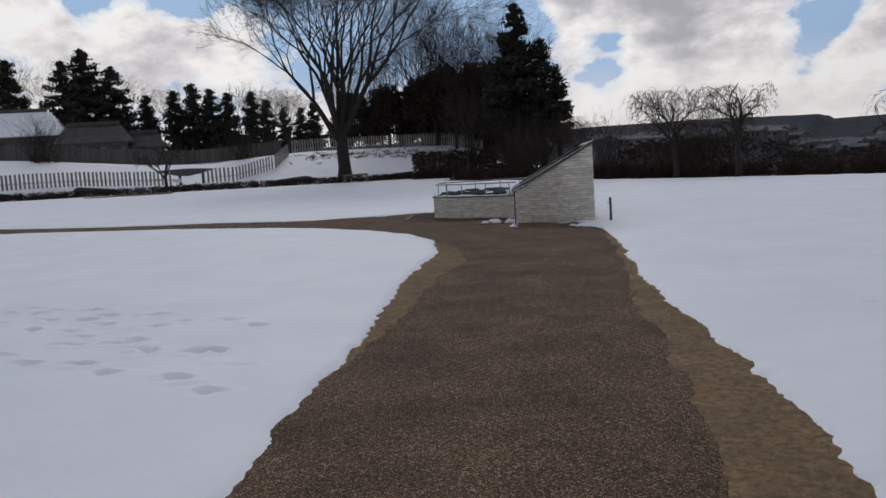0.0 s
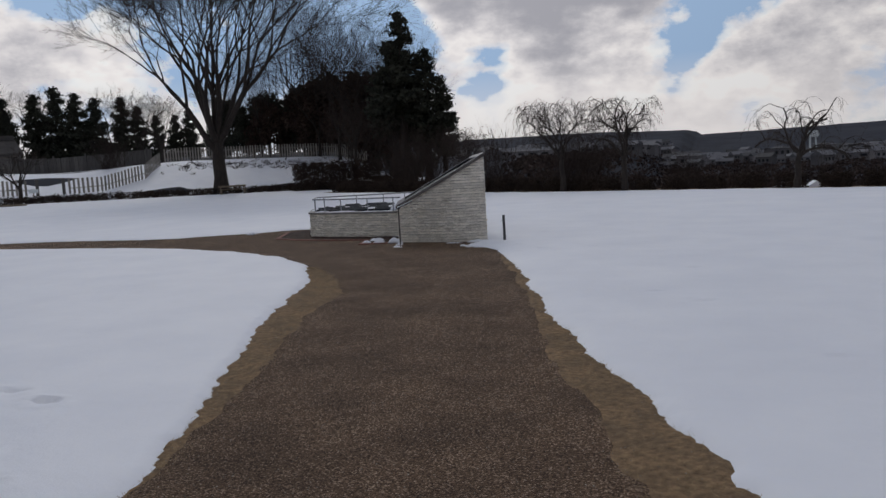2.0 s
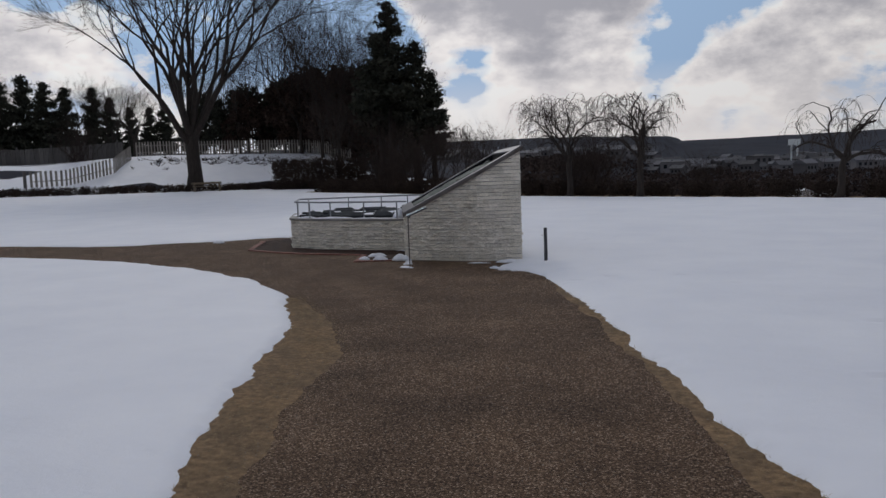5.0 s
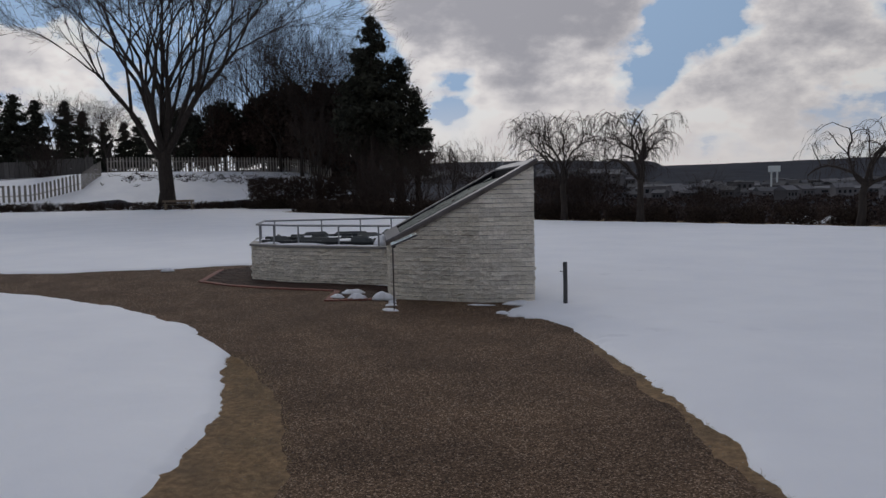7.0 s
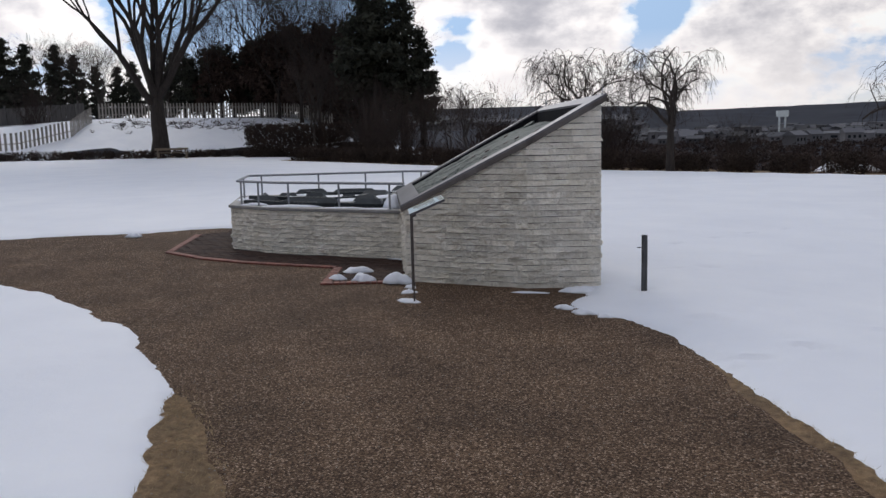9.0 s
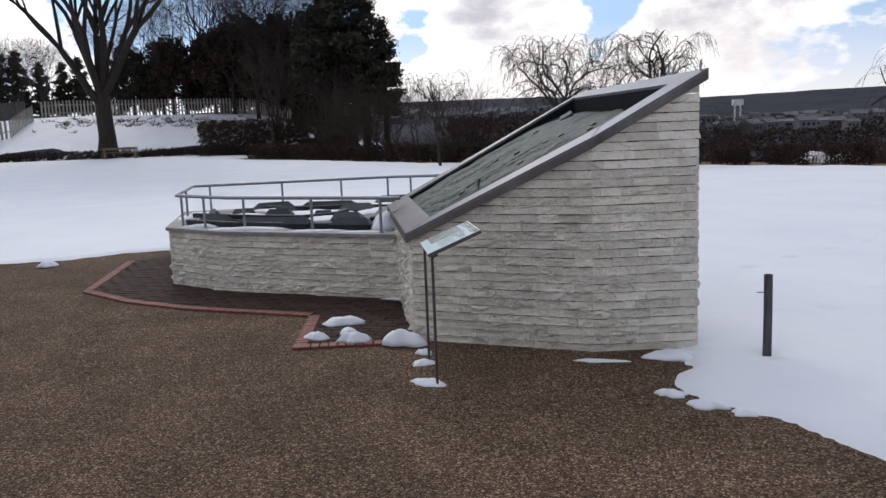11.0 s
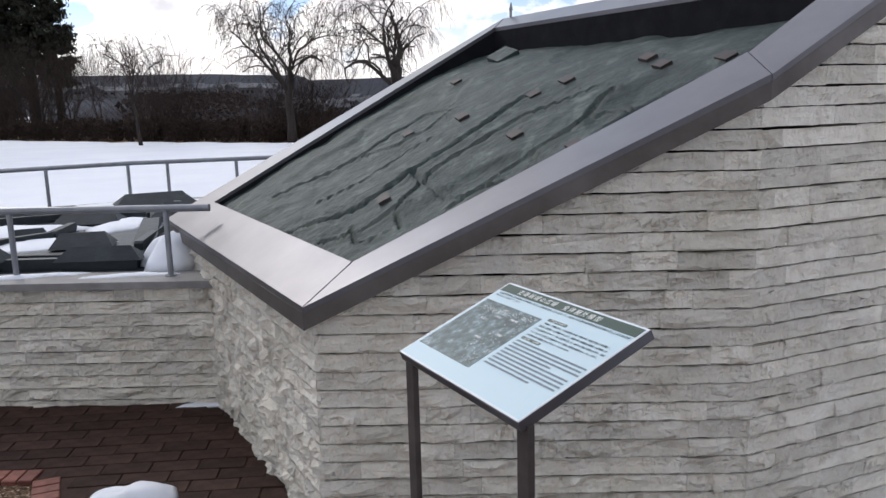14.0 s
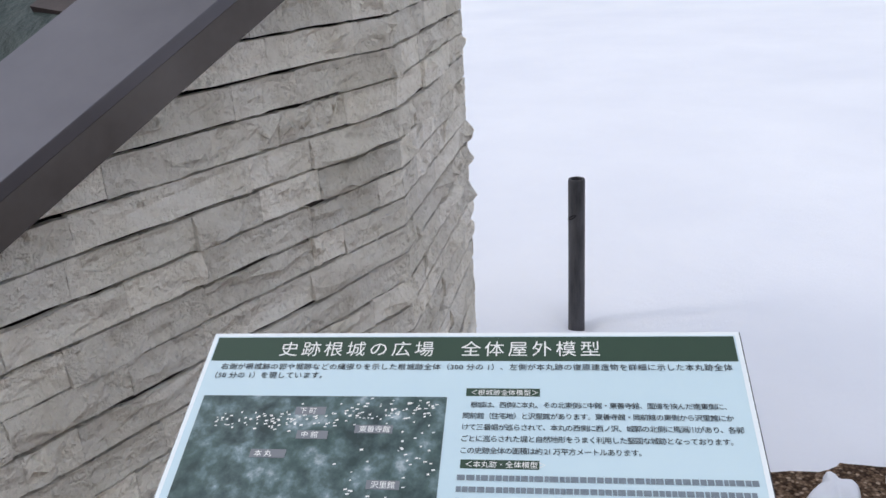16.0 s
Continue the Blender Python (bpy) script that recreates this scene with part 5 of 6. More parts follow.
def broad_tree(label, height, width, seed, material, name="evergreen_tree", lobes=16, per=60):
    """A broad dark tree: lobes of leaves on forking limbs, with gaps between them."""
    rng = np.random.RandomState(seed)
    t = thing(name, label, "tree")
    v, f = tube([(0, 0, -0.5), (0.1, 0, height * .3), (0, .1, height * .75)], [height * .022, height * .017, .04], 8)
    part("trunk", v, f, BARK, t, "dark trunk", True)
    cs, sizes, seg = [], [], []
    for k in range(lobes):
        a, q = k * 2.4 + rng.uniform(-.4, .4), (k + .5) / lobes
        r = width / 2 * (0.25 + 0.62 * math.sin(math.pi * min(1, .18 + q * .85)) ** .8) * rng.uniform(.6, 1.0)
        c = np.array([math.cos(a) * r, math.sin(a) * r, height * (0.16 + 0.72 * q)])
        lobe = width * rng.uniform(.13, .20)
        seg.append((0, 0, c[2] - .15 * height, *c, .07, .02))
        d = rng.normal(0, 1, (per, 3))
        d /= np.linalg.norm(d, axis=1)[:, None]
        p = c + d * lobe * (rng.rand(per, 1) ** .4) * np.array([1, 1, .85])
        cs += p.tolist()
        sizes += [rng.uniform(.16, .30) for _ in range(per)]
    v, f = leaf_clumps(cs, np.array(sizes), rng, 16, 0.8)
    part("crown", v, f, material, t, "uneven lobed crown")
    v, f = bars(seg, 4)
    part("limb", v, f, TWIG, t, "dark inner limb")
    return t


def bush(label, w, d, h, seed, material, twigs=260, leaves=0, category="shrub", name="shrub"):
    rng = random.Random(seed)
    t = thing(name, label, category)
    seg = []
    for _ in range(twigs):
        p = Vector((rng.uniform(-w / 2, w / 2), rng.uniform(-d / 2, d / 2), 0))
        q = p * 0.8
        q.z = -0.05
        dd = Vector((rng.gauss(0, .35), rng.gauss(0, .35), 1)).normalized()
        ln, r = h * rng.uniform(.5, 1.0) / 5, .012 + .006 * h / 3
        for k in range(6):
            e = q + dd * ln
            seg.append((*q, *e, r, r * .75))
            r *= .78
            if k > 1:
                for _ in range(2):
                    s = (dd + Vector((rng.gauss(0, .6), rng.gauss(0, .6), .1))).normalized()
                    seg.append((*e, *(e + s * ln * 1.2), r * .7, r * .35))
            q, dd = e, (dd + Vector((rng.gauss(0, .22), rng.gauss(0, .22), 0))).normalized()
    v, f = bars(seg, 3)
    part("stem_mass", v, f, material, t, "tangle of thin bare stems")
    if leaves:
        nr = np.random.RandomState(seed)
        c = np.stack([nr.uniform(-w / 2, w / 2, leaves), nr.uniform(-d / 2, d / 2, leaves), nr.uniform(0.02, h * .95, leaves)], 1)
        v, f = leaf_clumps(c, 0.09, nr, 16, 0.8)
        part("foliage", v, f, HEDGELEAF, t, "small dull brown leaves")
    return t


def on_land(x, y, rz=0.0, s=1.0, sink=0.0):
    return pose(x, y, float(land(x, y)) - sink, 0, 0, rz) @ Matrix.Diagonal((s, s, s, 1))


def spread_copies(ob, spots, group):
    """Moves the thing to the first spot and copies it to the others: (x, y, turn, scale)."""
    tagged(ob, group=group)
    for x, y, rz, s in spots[1:]:
        c = copy_thing(ob, on_land(x, y, rz, s))
        c.matrix_basis = on_land(x, y, rz, s)
    ob.matrix_basis = on_land(*spots[0])
    ob.matrix_world = ob.matrix_basis


def build_trees():
    z = bare_tree("tall vase-shaped bare deciduous tree on snowy ground behind the low hedge", 22.5, 0.62, 7, 8, 0.36, 0.026, 0.79, 12, 0.17, "zelkova_tree", 0.50, "tree", 0.55)
    z.matrix_world = on_land(-37.6, 50.6, 40)
    for x, y, h, w, r, seed, flat, hang, lab in ((-1.0, 28.6, 5.3, 3.9, .14, 3, 0.0, 1.0, "bare weeping cherry with a rounded drooping crown at the rim"),
                                                 (2.7, 26.1, 5.2, 4.4, .14, 9, 0.1, 1.0, "bare weeping cherry with long spreading limbs at the rim"),
                                                 (10.6, 21.3, 4.0, 4.2, .13, 14, 0.45, 0.9, "bare weeping cherry with a flat umbrella crown"),
                                                 (-6.3, 28.5, 4.2, 2.2, .06, 22, 0.0, 1.2, "slim young bare weeping cherry"),
                                                 (32.6, 14.6, 7.6, 6.4, .20, 31, 0.0, 1.0, "old thick-trunked bare weeping cherry at the far end of the rim"),
                                                 (34.6, 11.8, 7.6, 7.2, .17, 37, 0.1, 0.8, "bare spreading cherry on the far rim"),
                                                 (36.2, 10.0, 8.0, 7.0, .22, 41, 0.0, 0.8, "large bare cherry with forked trunk on the far rim")):
        t = weeping_tree(lab, h, w, r, seed, flat, hang)
        t.matrix_world = on_land(x, y, seed * 40)
    a = cedar("tall dark cedar with rounded plumes above bare lower trunks", 17.8, 6.0, 3, 0.40, .85, blunt=0.62, trunks=2)
    spread_copies(a, [(-21.6, 58.3, 0, .97), (-19.3, 59.2, 80, 0.80), (-23.4, 61.0, 190, 0.80), (-18.2, 60.4, 250, 0.66)], "cedars on the mound")
    b = cedar("dark pointed cedar in the wood behind the fence", 12, 4.2, 8, 0.14, 1.0, blunt=0.6)
    spread_copies(b, [(-84.1, 71.3, 0, .85), (-81.3, 74.1, 60, .92), (-79.4, 75.8, 200, 1.0), (-77.4, 77.6, 90, .93), (-75.6, 79.2, 20, .86), (-73.0, 81.3, 310, .84), (-71.2, 82.7, 70, .72),
                      (-69.2, 84.2, 120, .6), (-67.0, 85.5, 10, .6), (-82.6, 70.5, 40, .65), (-97, 59.0, 80, 1.2), (-65.0, 86.0, 140, .65)], "cedars behind the fence")
    c = cedar("broad dark cedar beside the old hall", 16.5, 7.6, 15, 0.08, 1.25, blunt=0.55)
    spread_copies(c, [(-89.6, 65.4, 0, .97), (-87.0, 67.9, 120, .84), (-91.6, 63.4, 60, .86)], "cedars beside the hall")
    d = broad_tree("dark rounded evergreen in the central wood", 9.5, 7.5, 19, NEEDLE)
    spread_copies(d, [(-48.8, 72.0, 0, .80), (-45.0, 73.5, 70, .88), (-41.0, 75.0, 200, .95), (-33.0, 78.0, 20, 1.05), (-29.0, 79.0, 160, 1.0),
                      (-52.5, 74.0, 100, .55), (-42.5, 79.0, 10, 1.0)], "evergreens of the wood")
    k = broad_tree("brown leafless thicket tree with dead leaves in the central wood", 8.5, 6.5, 23, THICKET, "thicket_tree", 14, 55)
    spread_copies(k, [(-39.5, 73.0, 0, 1.0), (-34.5, 73.5, 80, 1.1), (-30.0, 72.5, 200, 1.15), (-44.0, 71.5, 240, .9), (-36.8, 72.5, 40, 1.2), (-32.3, 72.0, 150, 1.3)], "thicket trees of the wood")
    e = bare_tree("tall bare deciduous tree rising from the dark wood", 17, .26, 31, 6, .40, .03, .78, 6, .22)
    spread_copies(e, [(-38.9, 73.5, 0, 1.02), (-34.5, 75.0, 90, .85), (-42.5, 71.7, 200, .8), (-30.5, 73.5, 150, .80), (-28.0, 71.0, 40, .80), (-25.3, 66.0, 300, .75), (-46.5, 72.0, 10, .62), (-32.0, 70.0, 70, .8), (-40.5, 76.0, 170, .9), (-36.5, 70.0, 15, .7), (-44.5, 70.5, 115, .6), (-33.0, 68.0, 215, .65), (-50.0, 71.0, 315, .5), (-29.8, 65.0, 265, .6)], "bare trees of the wood")
    g = bare_tree("bare rounded tree in the wood behind the fence", 10, .17, 45, 6, .5, .01, .76, 5, .15, side_shoots=0.18)
    spread_copies(g, [(-95.0, 66.0, 0, 1.3), (-101.0, 60.0, 80, 1.4), (-82.5, 77.0, 200, 1.1), (-76.0, 83.0, 100, 1.1), (-69.0, 80.0, 20, .95), (-66.5, 81.5, 260, .9), (-27.5, 60.0, 90, .8),
                      (-18.0, 56.0, 10, .6), (-14.5, 50.0, 70, .5), (-12.5, 48.0, 200, .45), (-90.0, 72.0, 10, 1.2), (-62.0, 75.0, 10, .8), (-21.0, 52.0, 140, .6), (-105.0, 55.0, 140, 1.4)], "bare trees round the grounds")
    s = bush("low bare reddish-brown shrub thicket along the plateau rim", 4.5, 3.0, 2.4, 5, REDTWIG, 110)
    spots, rng = [], random.Random(6)
    for k in range(24):
        x = -23 + k * 2.55
        spots.append((x, float(27.9 - .62 * x if x < 12 else 20.46 - .3 * (x - 12)) + 3.2 + rng.uniform(-.6, 1.4), rng.uniform(0, 360), rng.uniform(.62, 1.0) * (.42 if x < -12 else .8 if x < 1 else .45)))
    for k in range(4):
        spots.append((-19 + k * 2.0, 57 - k * 1.7 + rng.uniform(-1, 1), rng.uniform(0, 360), rng.uniform(.5, .8)))
    spread_copies(s, spots, "thicket along the rim")
    m = bush("bare twiggy young tree in the thicket", 2.6, 2.6, 4.2, 8, TWIG, 120, name="sapling_clump")
    spread_copies(m, [(-6.3, 34.0, 0, .95), (-1.2, 31.5, 80, .75), (0.0, 33.0, 10, .8), (-12.5, 39.0, 40, .9), (-15.5, 42.0, 90, 1.0), (-17.0, 45.0, 10, .9),
                      (5.6, 29.8, 150, .55), (-69.0, 41.0, 70, 1.2), (-54.0, 55.5, 70, 1.0)], "saplings in the thicket")
    h = bush("clipped brown hedge block behind the snow", 2.2, 1.7, 1.25, 12, HEDGELEAF, 22, 270, "hedge", "hedge_block")
    spots = []
    for k in range(58):
        x = -21 + k * 1.75
        spots.append((x, float(27.9 - .62 * x if x < 12 else 20.46 - .3 * (x - 12)) + 1.3, (-32 if x < 12 else -17) + (k % 2) * 180, (.66 if x < 0 else .52) + .12 * rng.random()))
    spread_copies(h, spots, "clipped hedge along the rim")
    w = bush("broad dark brown clipped hedge at the foot of the mound", 8.6, 2.4, 2.9, 13, HEDGELEAF, 240, 2600, "hedge", "tall_hedge")
    w.matrix_world = on_land(-24.9, 49.8, 24, .92)
    w2 = copy_thing(w, on_land(-19.6, 50.6, -4, .55))
    l = bush("low clipped hedge with snow between its stems", 2.6, 0.9, 0.62, 17, HEDGELEAF, 55, 130, "hedge", "low_hedge")
    spots = []
    for k in range(23):
        u = k * 2.45 - 12
        spots.append((-57 + .755 * u + .2, 26.5 + .657 * u, 41 + (k % 2) * 180, 1.0 + .08 * rng.random()))
    spread_copies(l, spots, "low hedge before the fence")
    p = bare_tree("small dark gnarled bare tree by the fence gap", 4.2, .16, 55, 5, .6, -.01, .72, 5, .3)
    p.matrix_world = on_land(-48.8, 37.6, 0)
    q = bare_tree("slim bare sapling before the tall hedge", 6.5, .09, 57, 5, .4, .03, .75, 4, .3)
    q.matrix_world = on_land(-22.6, 47.6, 0)


# ==== fences, bench, halls ====
def picket_fence(label, points, height, step, width, material, rails=(0.3, 0.75), name="picket_fence", thick=0.035, solid=False):
    f0 = thing(name, label, "fence")
    me = {}
    for (ax, ay), (bx, by) in zip(points, points[1:]):
        L = math.hypot(bx - ax, by - ay)
        ang = math.atan2(by - ay, bx - ax)
        n = max(1, int(L / step))
        for k in range(n):
            x, y = ax + (bx - ax) * k / n, ay + (by - ay) * k / n
            z = float(land(x, y))
            if "p" not in me:
                v, f = slab(0, 0, -0.2, height, width, thick, 0, 0.012)
                m = bpy.data.meshes.new("picket")
                m.from_pydata(v, [], f)
                m.materials.append(material)
                me["p"] = m
            ob = new("board" if solid else "picket", me["p"])
            ob.parent = f0
            ob.matrix_basis = pose(x, y, z + random.uniform(-.03, .03), 0, random.uniform(-1.2, 1.2), math.degrees(ang))
        for r in rails:
            m = 6
            pts = [(ax + (bx - ax) * i / m + math.sin(ang) * -.03, ay + (by - ay) * i / m + math.cos(ang) * .03) for i in range(m + 1)]
            v, f = tube([(x, y, float(land(x, y)) + r * height) for x, y in pts], 0.035, 4)
            part("rail", v, f, material, f0, "level timber rail")
        if solid:
            for k in range(0, int(L / 3.2) + 1):
                x, y = ax + (bx - ax) * k * 3.2 / L - math.sin(ang) * -.08, ay + (by - ay) * k * 3.2 / L - math.cos(ang) * .08
                v, f = slab(x, y, float(land(x, y)) - .2, float(land(x, y)) + height + .25, .16, .16, ang, .01)
                part("post", v, f, BOARD, f0, "dark square fence post")
    return f0


def hall(label, x, y, lx, ly, eave, ridge, rz, snowy):
    h = thing("old_hall", label, "house", at=(x, y, float(land(x, y))), rz=rz)
    v, f = slab(0, 0, -1.0, eave, lx * .82, ly * .78, 0, .02)
    part("wall", v, f, PLASTER, h, "aged plaster wall with dark timbers")
    for sx in (-1, -.5, 0, .5, 1):
        for sy in (-1, 1):
            v, f = slab(sx * lx * .41, sy * ly * .39, -1, eave, .2, .2, 0, .01)
            part("timber_post", v, f, BOARD, h, "dark timber post")
    for k in (-0.25, 0.0, 0.25):
        v, f = slab(lx * k, -ly * .395, eave * .35, eave * .8, lx * .16, .06, 0, .005)
        win = part("window", v, f, BOARD, h, "dark latticed window")
        v, f = slab(lx * k, -ly * .40, eave * .39, eave * .76, lx * .14, .05, 0, .004)
        part("pane", v, f, GLASS, win)
    def roof(t, lift, grow_, drop=0.0):
        a, b = lx / 2 * grow_, ly / 2 * grow_
        pr = [(1.0, 0.0), (0.62, 0.35), (0.30, 0.75), (0.0, 1.0)]
        v = []
        for s in (-1, 1):
            for q, z in [(p, z) for p, z in pr] + [(-p, z) for p, z in pr[-2::-1]]:
                v.append((s * a * (1 - .32 * z * (abs(q) < .9)), q * b, eave + (ridge - eave) * z + lift))
        n = len(v) // 2
        top = [(i, i + 1, n + i + 1, n + i) for i in range(n - 1)]
        v += [(x_, y_, z_ - t) for x_, y_, z_ in v]
        bot = [tuple(j + 2 * n for j in q[::-1]) for q in top]
        side = [(i + 2 * n, i + 1 + 2 * n, i + 1, i) for i in range(n - 1)] + [(n + i, n + i + 1, 3 * n + i + 1, 3 * n + i) for i in range(n - 1)] + [(0, n, 3 * n, 2 * n), (2 * n - 1, n - 1, 3 * n - 1, 4 * n - 1)]
        end = [tuple(range(n))[::-1], tuple(range(n, 2 * n))]
        return v, top + bot + side + end
    v, f = roof(.28, 0, 1.0)
    part("roof", v, f, ROOFDARK, h, "dark thatched roof with deep eaves")
    if snowy:
        v, f = roof(.10, .12, .985)
        part("roof_snow", v, f, SNOW, h, "snow lying on the roof")
    v, f = slab(0, 0, ridge - .05, ridge + .45, lx * .66, .5, 0, .05)
    part("ridge_cap", v, f, ROOFDARK, h, "dark ridge cap")
    return h


def build_grounds():
    picket_fence("weathered grey timber picket fence with even gaps before the hall", [(-72.0, 20.0), (-61.5, 30.3), (-57.2, 35.8), (-51.6, 41.6)], 1.45, 0.36, 0.19, WEATHERED, (0.4,))
    picket_fence("weathered grey timber picket fence running up to the tall fence", [(-49.3, 43.9), (-47.1, 45.6), (-46.0, 50.5), (-48.5, 56.5)], 1.45, 0.36, 0.19, WEATHERED, (0.4,))
    for x, y in ((-51.2, 42.0), (-49.6, 43.5)):
        g = thing("gate_post", "dark square gate post in the fence gap", "post", "gate posts")
        v, f = slab(x, y, float(land(x, y)) - .2, float(land(x, y)) + 1.5, .26, .26, .8, .02)
        part("shaft", v, f, BOARD, g, "dark square timber")
        v, f = slab(x, y, float(land(x, y)) + 1.5, float(land(x, y)) + 1.56, .32, .32, .8, .02)
        part("cap", v, f, BOARD, g)
    picket_fence("tall pale upright picket fence along the top of the snowy bank", [(-52.0, 62.0), (-45.1, 66.6), (-35.5, 70.5), (-30.0, 69.0)], 1.6, 0.30, 0.15, WEATHERED)
    picket_fence("close-boarded dark timber fence before the old halls", [(-84.0, 29.0), (-74.4, 39.8), (-65.5, 50.3), (-53.0, 61.5)], 1.75, 0.42, 0.40, BOARD, (0.25, 0.85), "board_fence", .03, True)
    hall("large old hall with a snow-covered thatched roof", -84.5, 47.5, 17, 11, 2.7, 5.9, 44, True)
    hall("small hall with a brown thatched roof", -73.5, 52.0, 9, 6, 2.5, 4.6, 44, False)
    hall("small gabled outbuilding behind the fence", -69.6, 56.0, 5, 4.2, 2.3, 3.9, 44, False)
    b = thing("bench", "plain wooden bench on the snow under the bare tree", "bench", at=(-33.0, 45.3, float(land(-33.0, 45.3)) + 0.06), rz=40)
    for y in (-.18, 0, .18):
        v, f = slab(0, y, .42, .47, 2.4, .15, 0, .01)
        part("seat_board", v, f, WOOD, b, "worn timber seat board")
    for x in (-1.0, 1.0):
        v, f = slab(x, 0, -.1, .42, .14, .5, 0, .01)
        part("leg", v, f, WOOD, b)
    v, f = slab(0, .3, .62, .78, 2.4, .05, 0, .01)
    part("backrest", v, f, WOOD, b)
    for x in (-1.0, 1.0):
        v, f = slab(x, .28, .4, .78, .1, .05, 0, .01)
        part("back_post", v, f, WOOD, b)
    s = thing("small_notice", "small pale notice on a short post behind the hedge", "sign", at=(-50.3, 40.6, float(land(-50.3, 40.6))), rz=35)
    v, f = slab(0, 0, -.1, .6, .07, .07, 0, .005)
    part("post", v, f, WOOD, s)
    v, f = slab(0, -.05, .6, .95, .8, .05, 0, .005)
    part("panel", v, f, WHITE, s, "blank pale panel")
    c = thing("oval_kerb", "low brown oval kerb half under snow", "kerb")
    pts = [(-45.6 + 3.4 * math.cos(a) * .72 - 1.0 * math.sin(a) * .7, 30.0 + 3.4 * math.cos(a) * .7 + 1.0 * math.sin(a) * .7, float(land(-45.6, 30.0)) + .08) for a in np.linspace(0, 6.283, 30)]
    v, f = tube(pts, .10, 6)
    part("kerb_ring", v, f, WOOD, c, "rounded kerb edging")
    # scrub poking through the snowy bank
    rng, seg = random.Random(9), []
    for _ in range(130):
        u = rng.gauss(0, 1)
        q = rng.uniform(-9, 9)
        x, y = -38.5 + q * .8 + rng.gauss(0, .8), 61.0 + q * .55 + rng.gauss(0, 1.6)
        z = float(land(x, y))
        for _ in range(7):
            dx, dy = rng.gauss(0, .3), rng.gauss(0, .3)
            seg.append((x, y, z, x + dx, y + dy, z + rng.uniform(.08, .4), .03, .012))
    v, f = bars(seg, 3)
    tagged(part("bank_scrub", v, f, TWIG), "dark twigs poking through the snow on the bank", "scrub", kind="stuff")


# ==== the town beyond the rim ====
def far_house(label, lx, ly, h, roof_h, name="town_house"):
    t = thing(name, label, "house")
    v, f = slab(0, 0, -3, h, lx, ly, 0, .05)
    part("wall", v, f, CITYWALL, t)
    a, b = lx / 2 + .5, ly / 2 + .5
    v = [(-a, -b, h), (a, -b, h), (a, b, h), (-a, b, h), (-a, 0, h + roof_h), (a, 0, h + roof_h)]
    part("roof", v, [(0, 1, 5, 4), (2, 3, 4, 5), (1, 2, 5), (3, 0, 4), (3, 2, 1, 0)], CITYROOF, t)
    for k in range(-1, 2):
        v, f = slab(k * lx * .28, -ly / 2, h * .5, h * .78, lx * .14, .12, 0, .02)
        part("window", v, f, GLASS, t)
    return t


def build_town():
    rng = random.Random(12)
    kinds = [far_house("far two-storey house of the valley town", 9, 7, 5.5, 2.2), far_house("far low house of the valley town", 12, 8, 3.6, 2.4), far_house("far long warehouse of the valley town", 24, 11, 4.5, 1.4),
             far_house("far flat-topped block of the valley town", 14, 9, 7.5, .4)]
    for i, k in enumerate(kinds):
        n = (110, 90, 26, 14)[i]
        spots = []
        for _ in range(n):
            r = 395 + 340 * rng.random() ** .8
            a = math.radians(rng.uniform(-24, 26))
            spots.append((math.sin(a) * r + 6, math.cos(a) * r, rng.uniform(-50, 50), rng.uniform(.68, 1.0)))
        spread_copies(k, spots, ("town houses", "town low houses", "town warehouses", "town blocks")[i])
    near = thing("park_hut", "small gabled hut with snow on its roof below the rim", "house")
    v, f = slab(0, 0, -3, 0.0, 2.4, 2.0, 0, .02)
    part("wall", v, f, PLASTER, near)
    v, f = [(-1.5, -1.3, -.1), (1.5, -1.3, -.1), (1.5, 1.3, -.1), (-1.5, 1.3, -.1), (0, -1.3, .75), (0, 1.3, .75)], [(0, 4, 5, 3), (1, 2, 5, 4), (0, 1, 4), (2, 3, 5), (3, 2, 1, 0)]
    part("roof", v, f, SNOW, near)
    near.matrix_world = pose(12.3, 47.0, -1.35, 0, 0, 10) @ Matrix.Scale(0.72, 4)
    c = copy_thing(near, pose(14.1, 47.2, -1.3, 0, 0, 5) @ Matrix.Scale(0.72, 4))
    tagged(near, group="huts below the rim"), tagged(c, group="huts below the rim")
    w = thing("water_tower", "white square tank on tall white legs above the town", "tower", at=(70.0, 584.7, float(land(70.0, 584.7))))
    top = 9.5 - float(land(70.0, 584.7))
    for sx in (-2, 2):
        for sy in (-2, 2):
            v, f = slab(sx * .9, sy * .9, -2, top - 4, .7, .7, 0, .05)
            part("leg", v, f, WHITE, w)
    v, f = slab(0, 0, top - 4, top, 7, 6, 0, .1)
    part("tank", v, f, WHITE, w, "white box tank")
    # tree cover of the valley and its slopes
    nr = np.random.RandomState(4)
    n = 9000
    r, a = 75 + 560 * nr.rand(n) ** 1.1, np.radians(nr.uniform(-12, 36, n))
    x, y = np.sin(a) * r, np.cos(a) * r
    c = np.stack([x, y, land(x, y) + nr.uniform(.1, 1.6, n)], 1)
    v, f = leaf_clumps(c, 1.0, nr, 10, .6)
    tagged(part("valley_woods", v, f, VALLEY), "brown bare woods covering the valley floor", "woods", kind="stuff")


THICKET = surface("thicket_leaf", [(0.3, (0.032, 0.021, 0.018)), (0.7, (0.082, 0.056, 0.046))], 0.8, 0.95, 0, per_island=0.6, spec=0.1)
VALLEY = surface("valley_woods", [(0.3, (0.028, 0.020, 0.018)), (0.7, (0.075, 0.055, 0.05))], 0.05, 1.0, 0, per_island=0.7, spec=0.1)

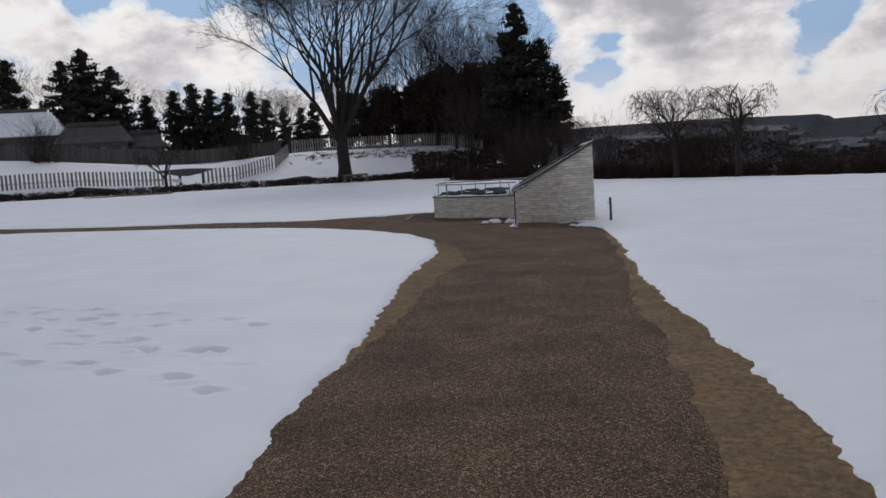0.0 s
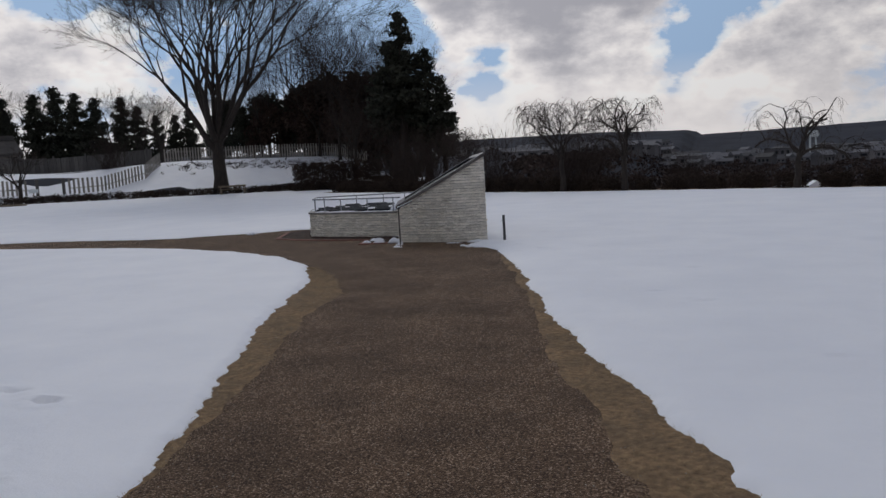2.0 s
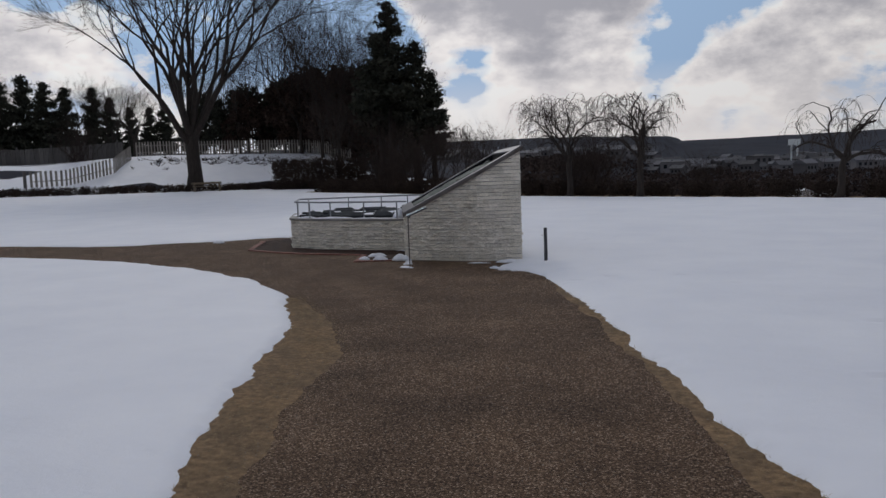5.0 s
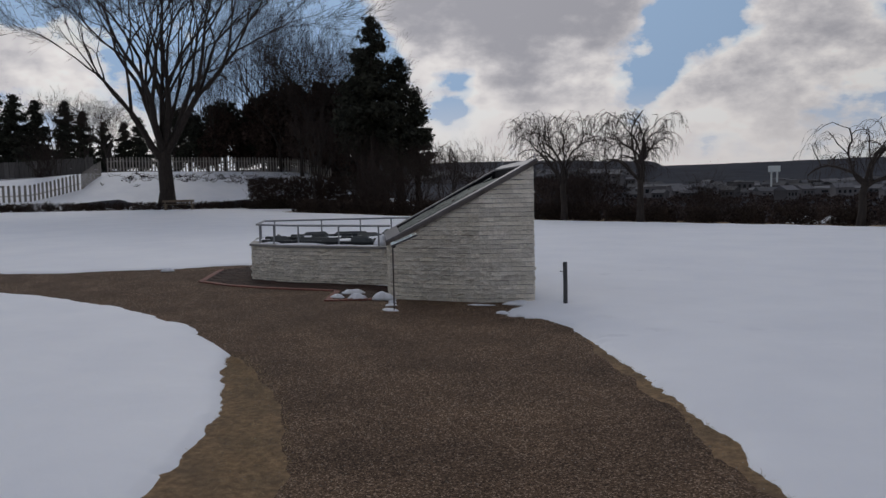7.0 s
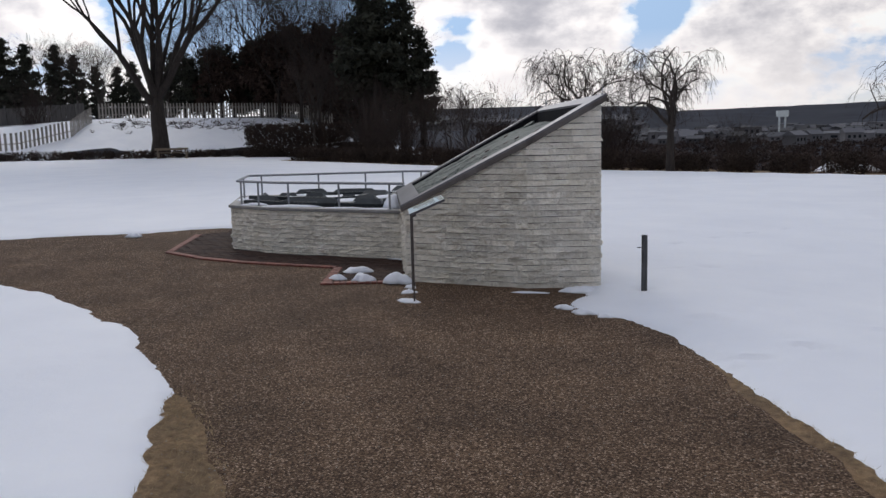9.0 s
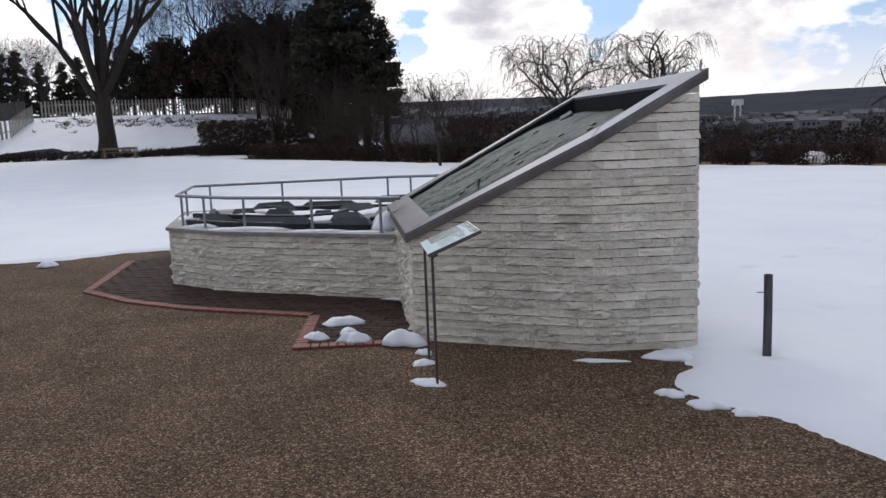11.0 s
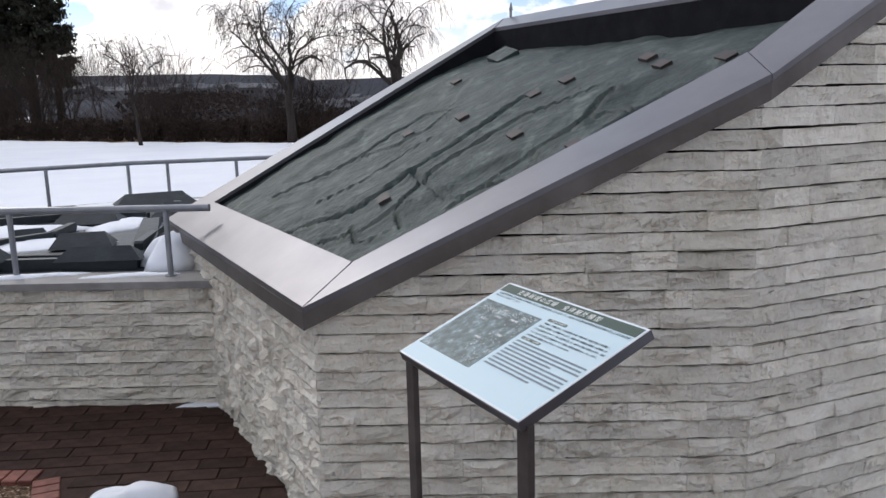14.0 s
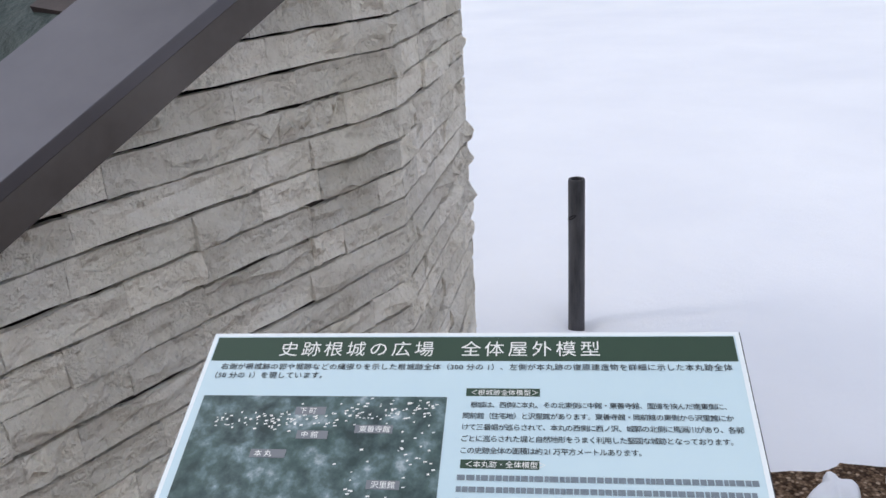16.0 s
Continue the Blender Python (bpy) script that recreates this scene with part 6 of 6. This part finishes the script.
build_ground()
build_path()
build_monument()
build_basin()
build_railing()
build_sign()
build_post()
build_grounds()
build_trees()
build_town()
PATCHES = ((1.93, -1.17, .09, .06, .035, "ragged lump of snow at the path edge"), (2.13, -1.36, .11, .07, .04, "ragged lump of snow at the path edge"), (2.33, -1.46, .08, .06, .03, "ragged lump of snow at the path edge"), (-0.77, 0.42, .18, .11, .06, "flat lump of melting snow on the dark pavers"), (-0.82, -0.10, .10, .065, .05, "small lump of melting snow by the border bricks"),
           (-0.62, 0.10, .06, .12, .04, "thin strip of melting snow joining two lumps"), (-0.46, -0.14, .14, .08, .07, "rounded lump of melting snow on the border bricks"),
           (-0.06, -0.19, .17, .10, .10, "tall lump of snow against the monument corner"), (0.16, -0.40, .07, .05, .04, "small lump of snow beside the sign leg"),
           (0.22, -0.66, .08, .07, .03, "small patch of snow round the thin sign leg"), (0.37, -1.10, .12, .08, .03, "flat patch of snow round the sign leg"),
           (1.47, -0.48, .17, .045, .014, "thin patch of snow below the stone wall"), (1.98, -0.32, .20, .12, .05, "lump of snow at the far corner of the stone wall"),
           (-0.62, 1.42, .16, .03, .012, "trace of snow at the foot of the basin wall"), (-6.0, 3.3, .14, .1, .06, "small lump of snow on the far path"))
for k, (x, y, rx, ry, h, lab) in enumerate(PATCHES):
    snow_lump("snow_lump", x, y, 0.028 if x < 0 else 0.012, rx, ry, h, 40 + k, lab)
MODEL_SNOW = ((-3.05, 2.15, .678, .22, .06, .035, "ridge of old snow on the coping"), (-2.35, 1.88, .678, .42, .06, .03, "ridge of old snow on the coping"), (-1.5, 1.72, .678, .3, .045, .014, "thin snow on the coping"),
              (-0.95, 1.62, .678, .22, .05, .012, "thin snow on the coping"), (-0.74, 1.86, .676, .22, .15, .17, "heap of old snow in the basin corner"),
              (-2.35, 2.48, .722, .34, .15, .030, "flat sheet of snow on the bronze model"), (-2.85, 2.85, .722, .26, .22, .030, "flat sheet of snow on the bronze model"),
              (-1.60, 2.45, .722, .40, .20, .030, "flat sheet of snow on the bronze model"), (-2.0, 3.0, .722, .55, .20, .035, "flat sheet of snow on the bronze model"),
              (-1.30, 3.1, .722, .20, .35, .035, "flat sheet of snow on the bronze model"), (-1.5, 3.85, .722, .55, .22, .03, "flat sheet of snow on the bronze model"),
              (-2.7, 3.35, .722, .35, .16, .03, "flat sheet of snow on the bronze model"), (-0.2, 3.9, .676, .5, .5, .05, "flat sheet of snow on the bronze model"),
              (-1.3, 4.6, .676, .8, .12, .03, "flat sheet of snow on the bronze model"), (-3.75, 3.3, .676, .15, .35, .04, "flat sheet of snow on the bronze model"))
for k, (x, y, z, rx, ry, h, lab) in enumerate(MODEL_SNOW):
    snow_lump("model_snow", x, y, z, rx, ry, h, 70 + k, lab)
build_paving()
